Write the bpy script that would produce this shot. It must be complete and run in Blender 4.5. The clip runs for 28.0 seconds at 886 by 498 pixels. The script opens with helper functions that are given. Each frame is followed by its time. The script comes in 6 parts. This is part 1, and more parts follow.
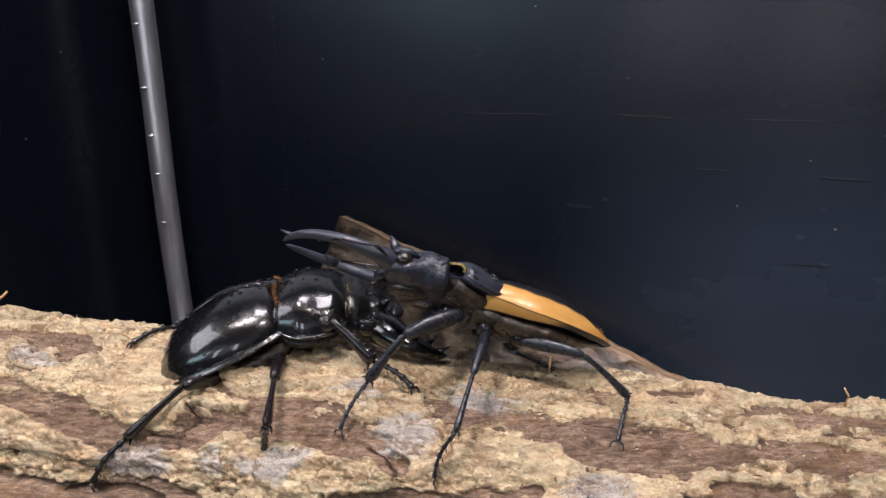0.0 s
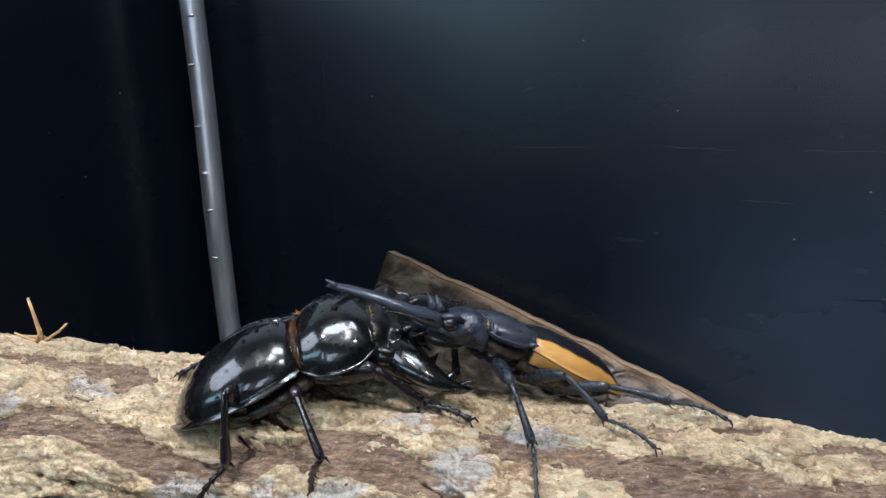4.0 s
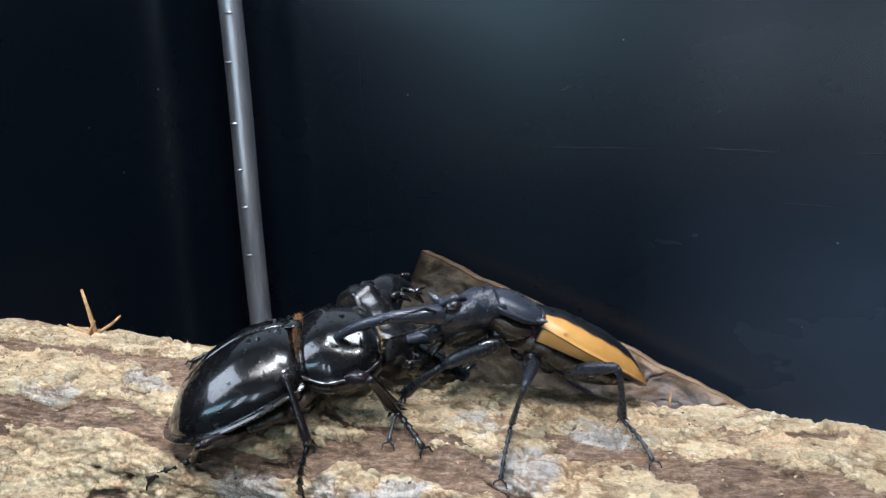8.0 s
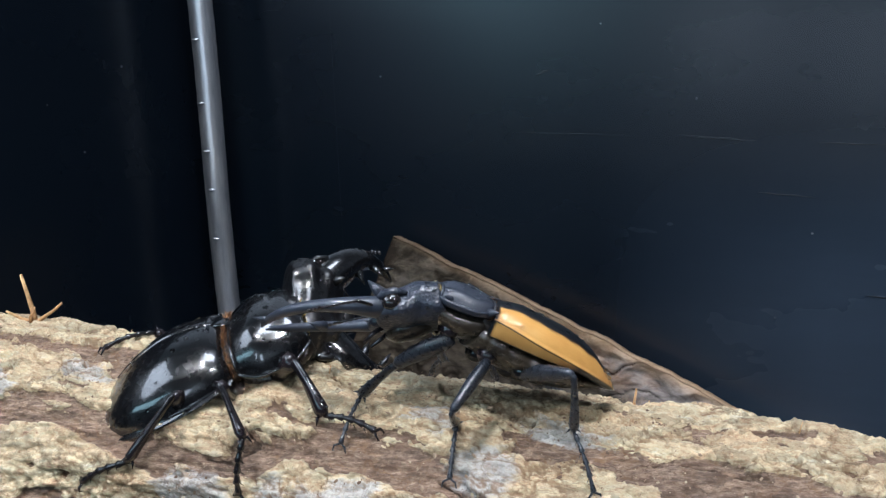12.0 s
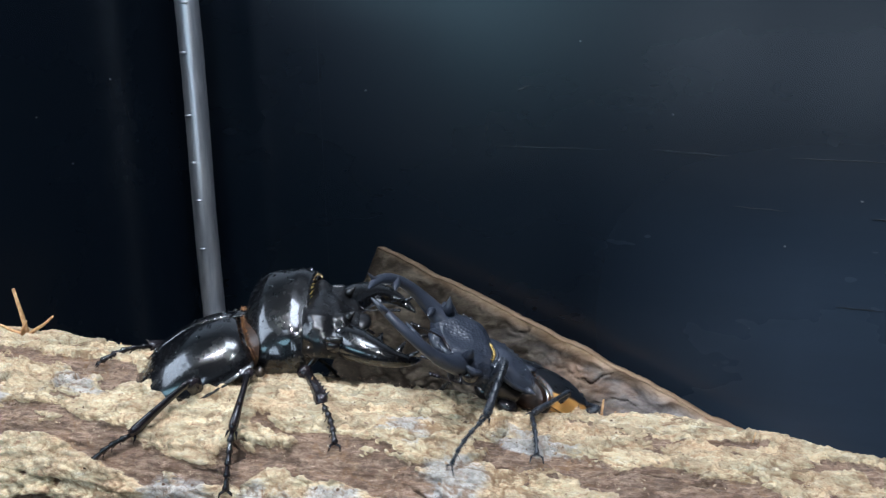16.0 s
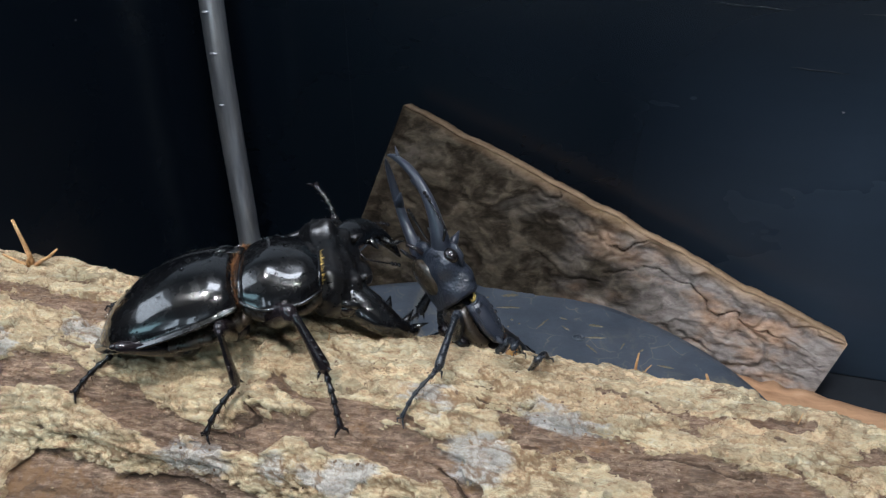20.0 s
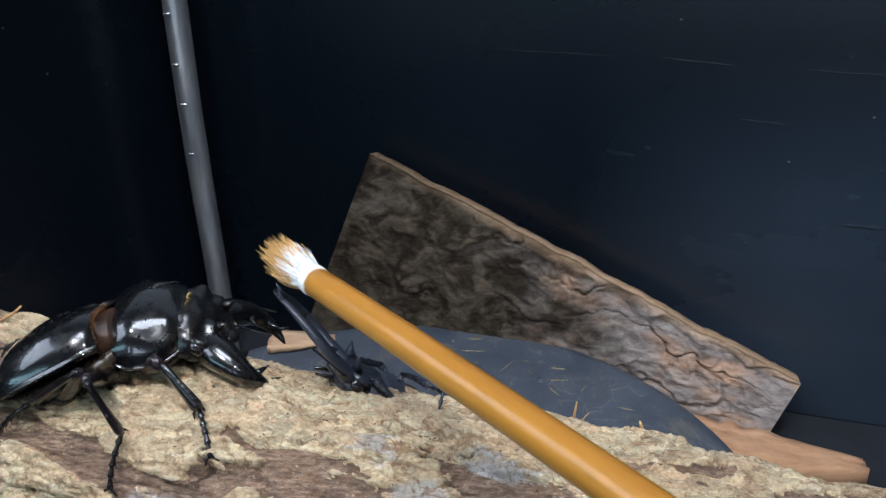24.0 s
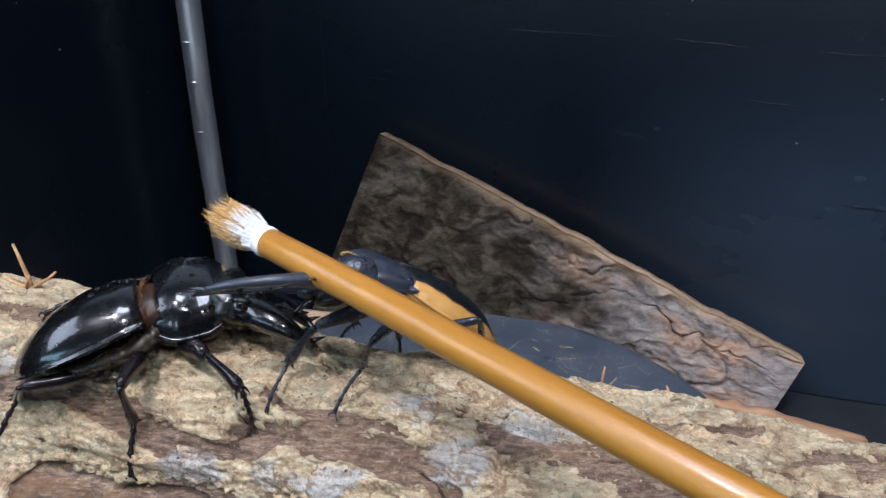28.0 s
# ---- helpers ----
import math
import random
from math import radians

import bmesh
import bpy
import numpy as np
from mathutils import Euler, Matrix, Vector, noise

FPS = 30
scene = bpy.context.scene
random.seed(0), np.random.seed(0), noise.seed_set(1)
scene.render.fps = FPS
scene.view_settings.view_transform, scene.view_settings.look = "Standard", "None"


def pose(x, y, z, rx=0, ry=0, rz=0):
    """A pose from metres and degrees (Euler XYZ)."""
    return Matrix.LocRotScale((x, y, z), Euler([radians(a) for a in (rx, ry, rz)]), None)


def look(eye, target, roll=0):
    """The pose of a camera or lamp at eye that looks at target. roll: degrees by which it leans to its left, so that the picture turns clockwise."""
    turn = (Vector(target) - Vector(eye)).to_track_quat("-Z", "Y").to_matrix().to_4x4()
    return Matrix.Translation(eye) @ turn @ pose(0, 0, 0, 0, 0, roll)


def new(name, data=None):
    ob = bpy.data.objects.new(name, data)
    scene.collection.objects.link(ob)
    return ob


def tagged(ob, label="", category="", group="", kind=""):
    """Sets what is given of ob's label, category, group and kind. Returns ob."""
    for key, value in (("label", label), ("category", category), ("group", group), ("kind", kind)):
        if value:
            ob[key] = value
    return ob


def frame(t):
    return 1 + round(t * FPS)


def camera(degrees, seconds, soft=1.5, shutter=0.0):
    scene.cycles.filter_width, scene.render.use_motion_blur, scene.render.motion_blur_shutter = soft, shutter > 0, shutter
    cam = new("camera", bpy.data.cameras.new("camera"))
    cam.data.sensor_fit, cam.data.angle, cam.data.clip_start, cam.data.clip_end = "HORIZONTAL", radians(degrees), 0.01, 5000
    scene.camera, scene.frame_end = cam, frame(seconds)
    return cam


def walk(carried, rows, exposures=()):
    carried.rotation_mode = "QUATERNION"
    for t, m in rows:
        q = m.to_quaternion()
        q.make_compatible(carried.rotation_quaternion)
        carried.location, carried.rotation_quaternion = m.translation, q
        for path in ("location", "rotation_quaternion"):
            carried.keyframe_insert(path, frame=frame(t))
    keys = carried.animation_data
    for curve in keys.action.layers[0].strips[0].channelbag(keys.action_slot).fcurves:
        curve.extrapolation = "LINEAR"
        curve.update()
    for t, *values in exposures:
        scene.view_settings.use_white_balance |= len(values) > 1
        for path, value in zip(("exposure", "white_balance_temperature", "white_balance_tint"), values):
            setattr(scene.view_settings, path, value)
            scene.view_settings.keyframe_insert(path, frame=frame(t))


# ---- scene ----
cam = camera(59.7, 28.0, soft=1.3, shutter=0.5)
METRES, EYE, TILT, LEAN, TURN = 0.2, 0.245, -15.0, 2.25, 0.0
ROWS = [
    (0.0, 0.0, 0.0, 0.0, 0.0, 0.0, -0.0),
    (0.5, 0.0178, -0.0018, -0.0038, 0.53, 0.25, 0.12),
    (1.0, 0.0262, 0.0054, -0.0087, 0.95, 0.5, 0.18),
    (1.5, 0.038, 0.0116, -0.0089, 1.25, 0.97, 0.12),
    (2.0, 0.0279, 0.012, -0.0069, 1.63, 1.4, 0.08),
    (2.5, 0.0232, 0.0125, -0.0138, 2.11, 1.81, 0.07),
    (3.0, 0.0143, 0.0101, -0.012, 2.58, 2.14, 0.09),
    (3.5, -0.0035, 0.0077, -0.0052, 2.97, 2.46, 0.07),
    (5.5, -0.0196, 0.0189, -0.0068, 3.99, 3.0, -0.25),
    (6.0, -0.0359, 0.0217, -0.0126, 4.2, 3.0, -0.39),
    (6.5, -0.0603, 0.0333, -0.0077, 4.45, 3.0, -0.5),
    (7.0, -0.0703, 0.0231, -0.0015, 4.54, 3.02, -0.61),
    (7.5, -0.0704, 0.017, -0.0055, 4.58, 3.0, -0.7),
    (8.0, -0.0601, 0.0211, -0.0126, 4.61, 2.88, -0.74),
    (8.5, -0.0754, 0.023, -0.0085, 4.57, 2.83, -0.78),
    (9.0, -0.0794, 0.0231, -0.0168, 4.5, 2.66, -0.69),
    (9.5, -0.0704, 0.0133, -0.0224, 4.25, 2.42, -0.6),
    (10.0, -0.069, 0.026, -0.0352, 4.13, 2.23, -0.61),
    (10.5, -0.0586, 0.0128, -0.0347, 3.81, 2.11, -0.76),
    (11.0, -0.0521, 0.0199, -0.0119, 3.45, 1.95, -0.97),
    (11.5, -0.0299, 0.0427, -0.009, 3.21, 1.84, -1.17),
    (12.0, -0.0392, 0.0646, -0.0077, 3.12, 1.81, -1.3),
    (12.5, -0.046, 0.0487, 0.0002, 3.09, 1.81, -1.36),
    (14.5, -0.0476, 0.0415, -0.0013, 2.75, 2.22, -1.65),
    (15.0, -0.0426, 0.0429, -0.0085, 2.57, 2.29, -1.59),
    (15.5, -0.0415, 0.0342, -0.0015, 2.42, 2.36, -1.54),
    (16.0, -0.0255, 0.022, 0.0038, 2.17, 2.32, -1.47),
    (16.5, -0.0059, 0.0182, -0.0053, 1.87, 1.74, -1.45),
    (17.0, 0.0121, 0.0228, -0.0055, 1.49, 0.39, -1.47),
    (17.5, 0.0107, 0.0902, 0.0842, 1.21, -5.35, -1.61),
    (18.0, -0.0116, 0.1176, 0.1295, 1.45, -11.58, -1.62),
    (18.5, -0.0064, 0.1134, 0.1616, 2.21, -13.48, -1.48),
    (19.0, -0.0283, 0.1191, 0.1592, 3.12, -12.87, -1.63),
    (19.5, -0.0395, 0.1105, 0.161, 3.89, -12.18, -1.68),
    (20.0, -0.0292, 0.1143, 0.1458, 4.43, -11.7, -1.65),
    (20.5, -0.0429, 0.1216, 0.1371, 4.83, -11.38, -1.66),
    (22.5, -0.0435, 0.0413, 0.1545, 4.1, -10.14, -1.89),
    (23.0, -0.0479, 0.0334, 0.1535, 3.62, -9.61, -1.85),
    (23.5, -0.0311, 0.0549, 0.1909, 3.14, -9.21, -1.73),
    (24.0, 0.0078, 0.0703, 0.1773, 2.74, -8.87, -1.59),
    (24.5, -0.0016, 0.0668, 0.1746, 2.63, -8.84, -1.42),
    (25.0, -0.0142, 0.0669, 0.1697, 2.5, -8.89, -1.36),
    (25.5, -0.0045, 0.0633, 0.1619, 2.44, -9.05, -1.4),
    (26.0, -0.008, 0.0573, 0.1617, 2.39, -9.19, -1.48),
    (26.5, -0.0191, 0.0641, 0.1596, 2.36, -9.31, -1.57),
    (27.0, -0.03, 0.0649, 0.1615, 2.36, -9.52, -1.73),
    (27.5, -0.0355, 0.0554, 0.1613, 2.33, -9.69, -1.88),
    (28.0, -0.0361, 0.0487, 0.1551, 2.29, -9.77, -2.0),
]
LOOK = [(0.0, 0.35, 6750, 24), (2.0, 0.36, 6350, 22), (3.0, 0.37, 6050, 16), (6.0, 0.53, 5800, 11), (8.0, 0.57, 5850, 12), (10.0, 0.57, 6080, 13), (12.0, 0.53, 5750, 11), (15.0, 0.50, 5620, 10), (17.0, 0.45, 5720, 10), (18.5, 0.13, 6050, 10), (20.0, 0.15, 6000, 10), (23.0, 0.19, 6000, 10), (25.0, 0.25, 5600, 14), (28.0, 0.29, 5650, 15)]
walk(cam, [(t, pose(0, 0, EYE, TILT, LEAN, TURN) @ pose(METRES * x, METRES * y, METRES * z, 90 + pitch, roll, yaw)) for t, x, y, z, yaw, pitch, roll in ROWS], LOOK)

# ---- light: a dim pale room, a bright lamp above the tank, and added fills ----
world = bpy.data.worlds.new("world")
scene.world = world
world.use_nodes = True
world.node_tree.nodes["Background"].inputs[0].default_value = (0.55, 0.6, 0.7, 1)
world.node_tree.nodes["Background"].inputs[1].default_value = 0.05
scene.view_settings.exposure = 0.0


def lamp(name, eye, target, sx, sy, power, colour, spread=180.0):
    data = bpy.data.lights.new(name, "AREA")
    data.shape, data.size, data.size_y, data.energy, data.color = "RECTANGLE", sx, sy, power, colour
    data.spread = radians(spread)
    ob = new(name, data)
    ob.matrix_world = look(eye, target)
    return ob


lamp("desk_lamp", (-0.11, -0.09, 0.70), (-0.07, 0.16, 0.17), 0.055, 0.045, 0.44, (1.0, 0.965, 0.90), 80.0)
lamp("desk_lamp", (0.25, -0.30, 0.72), (-0.05, 0.16, 0.17), 0.06, 0.045, 0.32, (1.0, 0.97, 0.92), 80.0)
# added fill, unseen at the left: soft light and grey reflections on the shells
lamp("left_fill", (-1.05, -0.20, 1.00), (-0.05, 0.16, 0.17), 1.1, 0.6, 8.5, (0.86, 0.93, 1.0))
# added overhead fill to lift the bark slab and the back; no known source
lamp("overhead_fill", (0.10, 0.0, 1.4), (0.10, 0.0, 0.0), 0.55, 0.40, 8.0, (0.92, 0.95, 1.0))
# unseen glowing panel, added to give the black wall a pale reflection
lamp("reflection_panel", (-1.55, -2.16, 0.70), (-1.40, 0.0, 0.60), 3.0, 0.50, 16.0, (0.58, 0.92, 1.0))
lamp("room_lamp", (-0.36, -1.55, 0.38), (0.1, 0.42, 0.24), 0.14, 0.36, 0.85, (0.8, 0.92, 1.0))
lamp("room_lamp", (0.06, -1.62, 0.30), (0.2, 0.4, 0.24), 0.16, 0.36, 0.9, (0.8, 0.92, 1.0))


# ---- materials ----
class Nodes:
    """A short way to write node materials."""

    def __init__(self, name):
        self.mat = bpy.data.materials.new(name)
        self.mat.use_nodes = True
        self.tree = self.mat.node_tree
        self.bsdf = self.tree.nodes["Principled BSDF"]
        self.coord = self.add("ShaderNodeTexCoord").outputs["Object"]

    def add(self, kind, **values):
        node = self.tree.nodes.new(kind)
        for key, value in values.items():
            node.inputs[key].default_value = value
        return node

    def link(self, a, b):
        self.tree.links.new(a, b)

    def scaled(self, x, y, z):
        node = self.add("ShaderNodeMapping")
        node.inputs["Scale"].default_value = (x, y, z)
        self.link(self.coord, node.inputs["Vector"])
        return node.outputs[0]

    def noise(self, scale, detail=6, rough=0.6, vector=None, distort=0.0):
        node = self.add("ShaderNodeTexNoise", Scale=scale, Detail=detail, Roughness=rough, Distortion=distort)
        self.link(vector or self.coord, node.inputs["Vector"])
        return node.outputs["Fac"]

    def ramp(self, fac, stops):
        node = self.add("ShaderNodeValToRGB")
        el = node.color_ramp.elements
        while len(el) < len(stops):
            el.new(0.5)
        for e, (at, col) in zip(el, stops):
            e.position = at
            e.color = (*col, 1) if len(col) == 3 else col
        self.link(fac, node.inputs[0])
        return node.outputs[0]

    def grey(self, fac, a, b, lo=0.0, hi=1.0):
        node = self.add("ShaderNodeMapRange")
        for i, v in enumerate((a, b, lo, hi)):
            node.inputs[i + 1].default_value = v
        self.link(fac, node.inputs[0])
        return node.outputs[0]

    def mix(self, fac, a, b):
        node = self.tree.nodes.new("ShaderNodeMix")
        node.data_type = "RGBA"
        for sock, v in ((node.inputs[0], fac), (node.inputs[6], a), (node.inputs[7], b)):
            if hasattr(v, "is_linked"):
                self.link(v, sock)
            elif isinstance(v, tuple):
                sock.default_value = (*v, 1)
            else:
                sock.default_value = v
        return node.outputs[2]

    def attr(self, name):
        node = self.add("ShaderNodeAttribute")
        node.attribute_name = name
        return node.outputs["Fac"]

    def bump(self, height, strength, distance):
        node = self.add("ShaderNodeBump", Strength=strength, Distance=distance)
        self.link(height, node.inputs["Height"])
        self.link(node.outputs[0], self.bsdf.inputs["Normal"])

    def set(self, **values):
        for key, value in values.items():
            sock = self.bsdf.inputs[key.replace("_", " ")]
            if hasattr(value, "is_linked"):
                self.link(value, sock)
            else:
                sock.default_value = (*value, 1) if isinstance(value, tuple) and len(value) == 3 else value
        return self


def shell_material(name, base, rough, fleck, coat=0.0, bump=0.02, scale=900.0, wave=0.0, gloss=0.05):
    m = Nodes(name)
    n = m.noise(scale, 5, 0.6)
    big = m.noise(110.0, 3, 0.5)
    m.set(Base_Color=m.mix(m.grey(big, 0.4, 0.7), base, fleck), Roughness=m.grey(n, 0.25, 0.75, rough * 0.7, rough * 1.4), Coat_Weight=coat, Coat_Roughness=gloss)
    if wave:
        soft = m.add("ShaderNodeBump", Strength=wave, Distance=0.0012)
        m.link(m.noise(95.0, 2, 0.45, m.scaled(0.6, 1, 1), 0.4), soft.inputs["Height"])
    m.bump(n, bump, 0.0004)
    if wave:
        m.link(soft.outputs[0], m.bsdf.inputs["Normal"].links[0].from_node.inputs["Normal"])
    return m.mat


SHELL = shell_material("black_shell", (0.0025, 0.0025, 0.003), 0.24, (0.004, 0.0035, 0.0035), 0.9, 0.02, 500.0, 0.5, 0.05)
SHELL_DULL = shell_material("blue_black_shell", (0.018, 0.022, 0.033), 0.36, (0.034, 0.040, 0.056), 0.25, 0.06, 1600.0, 0.6, 0.15)
LEG_DULL = shell_material("blue_grey_leg_shell", (0.010, 0.012, 0.016), 0.28, (0.022, 0.025, 0.033), 0.0, 0.2, 1200.0)
LEG_SHELL = shell_material("leg_shell", (0.005, 0.0045, 0.005), 0.15, (0.014, 0.010, 0.012), 0.1, 0.15, 1200.0)
HEAD_SHELL = shell_material("black_head_shell", (0.0035, 0.0035, 0.004), 0.30, (0.006, 0.005, 0.005), 0.30, 0.12, 700.0, 1.4, 0.12)
BELLY = shell_material("belly_shell", (0.020, 0.015, 0.011), 0.28, (0.045, 0.034, 0.022), 0.0, 0.2, 700.0)
EYE_SHELL = shell_material("eye_shell", (0.010, 0.008, 0.008), 0.06, (0.02, 0.012, 0.01), 0.3, 0.02, 3000.0)
HAIR = shell_material("rust_hair", (0.014, 0.007, 0.004), 0.35, (0.050, 0.020, 0.008), 0.0, 0.6, 1500.0)


def log_material():
    m = Nodes("peeled_bark")
    along = m.scaled(0.38, 1, 1)
    fine = m.noise(620.0, 10, 0.72, along, 0.6)
    mid = m.noise(170.0, 8, 0.66, along, 1.0)
    grain = m.noise(1500.0, 6, 0.7, m.scaled(0.22, 1, 1), 0.3)
    flakes = m.noise(1300.0, 7, 0.72)
    pale = m.ramp(fine, [(0.30, (0.19, 0.105, 0.062)), (0.39, (0.45, 0.30, 0.19)), (0.455, (0.60, 0.480, 0.305)), (0.55, (0.65, 0.570, 0.385)), (0.69, (0.69, 0.635, 0.500))])
    tan = m.ramp(flakes, [(0.28, (0.25, 0.135, 0.080)), (0.44, (0.50, 0.35, 0.215)), (0.60, (0.61, 0.495, 0.32)), (0.8, (0.71, 0.63, 0.48))])
    colour = m.mix(m.grey(mid, 0.42, 0.62), pale, tan)
    brown = m.ramp(grain, [(0.25, (0.075, 0.042, 0.030)), (0.42, (0.17, 0.112, 0.078)), (0.56, (0.33, 0.232, 0.168)), (0.68, (0.46, 0.345, 0.255)), (0.85, (0.66, 0.53, 0.40))])
    brown = m.mix(m.grey(m.noise(210.0, 8, 0.7, along, 0.8), 0.46, 0.62, 0.0, 0.65), brown, (0.10, 0.058, 0.038))
    edge = m.tree.nodes.new("ShaderNodeMath")
    edge.operation = "ADD"
    m.link(m.attr("brown"), edge.inputs[0])
    m.link(m.grey(m.mix(0.5, fine, mid), 0.3, 0.7, -0.62, 0.50), edge.inputs[1])
    colour = m.mix(m.grey(edge.outputs[0], 0.44, 0.58), colour, brown)
    ash = m.ramp(flakes, [(0.25, (0.15, 0.14, 0.135)), (0.42, (0.42, 0.41, 0.39)), (0.6, (0.55, 0.54, 0.52)), (0.8, (0.66, 0.65, 0.62))])
    fleck = m.tree.nodes.new("ShaderNodeMath")
    fleck.operation = "ADD"
    m.link(m.attr("ash"), fleck.inputs[0])
    m.link(m.grey(fine, 0.3, 0.7, -0.45, 0.35), fleck.inputs[1])
    colour = m.mix(m.grey(fleck.outputs[0], 0.35, 0.9, 0.0, 0.8), colour, ash)
    warp = m.add("ShaderNodeVectorMath")
    warp.operation = "MULTIPLY_ADD"
    wob = m.add("ShaderNodeTexNoise", Scale=260.0, Detail=5.0)
    m.link(m.coord, wob.inputs["Vector"])
    m.link(wob.outputs["Color"], warp.inputs[0])
    warp.inputs[1].default_value = (0.007, 0.004, 0.004)
    m.link(along, warp.inputs[2])
    for scale, low, high, most in ((330.0, 0.0, 0.09, 0.60), (900.0, 0.0, 0.12, 0.42)):
        cells = m.add("ShaderNodeTexVoronoi", Scale=scale, Randomness=1.0)
        cells.feature = "DISTANCE_TO_EDGE"
        m.link(warp.outputs[0], cells.inputs["Vector"])
        line = m.grey(cells.outputs["Distance"], low, high, most, 0.0)
        keep = m.tree.nodes.new("ShaderNodeMath")
        keep.operation = "MULTIPLY"
        m.link(line, keep.inputs[0])
        m.link(m.grey(m.noise(scale * 0.3, 3), 0.42, 0.60), keep.inputs[1])
        colour = m.mix(keep.outputs[0], colour, (0.13, 0.070, 0.036))
    tint = m.add("ShaderNodeTexVoronoi", Scale=520.0)
    m.link(warp.outputs[0], tint.inputs["Vector"])
    # shade in the hollows of the crust, put into the colour
    colour = m.mix(m.grey(m.attr("pit_shade"), 0.25, 1.0, 0.0, 0.75), colour, (0.20, 0.115, 0.058))
    hsv = m.add("ShaderNodeHueSaturation", Saturation=1.05)
    m.link(m.grey(tint.outputs["Color"], 0.0, 1.0, 0.66, 1.30), hsv.inputs["Value"])
    m.link(colour, hsv.inputs["Color"])
    colour = hsv.outputs[0]
    colour = m.mix(m.grey(m.attr("crack"), 0.3, 0.8, 0.0, 0.8), colour, (0.045, 0.024, 0.014))
    m.set(Base_Color=colour, Roughness=0.85)
    m.bump(m.mix(0.5, fine, flakes), 0.95, 0.0017)
    return m.mat


LOG = log_material()


def slab_material():
    m = Nodes("tree_bark")
    along = m.scaled(0.5, 1, 1)
    fine = m.noise(160.0, 9, 0.7, along, 0.5)
    mid = m.noise(38.0, 7, 0.6, along, 0.6)
    colour = m.ramp(fine, [(0.30, (0.013, 0.010, 0.007)), (0.46, (0.038, 0.029, 0.020)), (0.62, (0.088, 0.070, 0.050)), (0.80, (0.21, 0.175, 0.135))])
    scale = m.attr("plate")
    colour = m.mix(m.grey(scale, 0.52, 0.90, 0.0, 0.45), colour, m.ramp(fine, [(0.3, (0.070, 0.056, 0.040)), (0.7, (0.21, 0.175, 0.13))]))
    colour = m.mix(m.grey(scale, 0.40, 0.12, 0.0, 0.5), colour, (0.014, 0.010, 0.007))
    lichen = m.ramp(fine, [(0.3, (0.22, 0.19, 0.16)), (0.7, (0.42, 0.37, 0.31))])
    colour = m.mix(m.grey(mid, 0.54, 0.70, 0.0, 0.3), colour, lichen)
    # the brightly lit right end of the slab, painted in paler rust and grey
    rust = m.ramp(fine, [(0.3, (0.24, 0.14, 0.09)), (0.5, (0.52, 0.34, 0.23)), (0.75, (0.70, 0.52, 0.38))])
    grey = m.ramp(fine, [(0.3, (0.15, 0.128, 0.115)), (0.5, (0.34, 0.295, 0.268)), (0.75, (0.55, 0.50, 0.46))])
    rust = m.mix(m.grey(m.noise(55.0, 5, 0.6, along), 0.34, 0.52), rust, grey)
    colour = m.mix(m.attr("lit_end"), colour, rust)
    wood = m.ramp(fine, [(0.3, (0.40, 0.245, 0.13)), (0.7, (0.72, 0.50, 0.32))])
    colour = m.mix(m.attr("edge"), colour, wood)
    colour = m.mix(m.grey(m.attr("fissure"), 0.2, 0.9, 0.0, 0.85), colour, (0.030, 0.021, 0.015))
    m.set(Base_Color=colour, Roughness=0.95, Specular_IOR_Level=0.15)
    m.bump(fine, 0.5, 0.002)
    return m.mat


SLAB = slab_material()


def plastic_material(name, base, rough, scratch):
    m = Nodes(name)
    smear = m.noise(7.0, 5, 0.6)
    fine = m.noise(500.0, 4, 0.6)
    m.set(Base_Color=m.mix(m.grey(fine, 0.35, 0.75), base, scratch), Roughness=m.grey(smear, 0.3, 0.7, rough * 0.85, rough * 1.2))
    m.bump(fine, 0.01, 0.0003)
    return m.mat


def wall_material():
    """Black plastic, hazed by fine scratches towards its far end."""
    m = Nodes("black_plastic")
    smear = m.noise(9.0, 5, 0.6, m.scaled(0.5, 1, 1))
    streak = m.noise(26.0, 6, 0.65, m.scaled(0.12, 1, 1))
    xyz = m.add("ShaderNodeSeparateXYZ")
    m.link(m.coord, xyz.inputs[0])
    worn = m.tree.nodes.new("ShaderNodeMath")
    worn.operation = "MULTIPLY"
    low = m.tree.nodes.new("ShaderNodeMath")
    low.operation = "MULTIPLY"
    m.link(m.grey(xyz.outputs[0], 0.25, 0.37), low.inputs[0])
    m.link(m.grey(xyz.outputs[2], 0.21, 0.12, 0.05, 1.0), low.inputs[1])
    m.link(low.outputs[0], worn.inputs[0])
    m.link(m.grey(m.mix(0.45, smear, streak), 0.36, 0.66, 0.6, 1.0), worn.inputs[1])
    m.set(Base_Color=m.mix(worn.outputs[0], (0.0037, 0.0067, 0.0117), (0.038, 0.055, 0.080)), Roughness=m.grey(smear, 0.3, 0.7, 0.24, 0.31), Specular_IOR_Level=0.40)
    return m.mat


WALL = wall_material()
SCUFF = plastic_material("pale_scuff", (0.007, 0.009, 0.012), 0.5, (0.012, 0.015, 0.019))


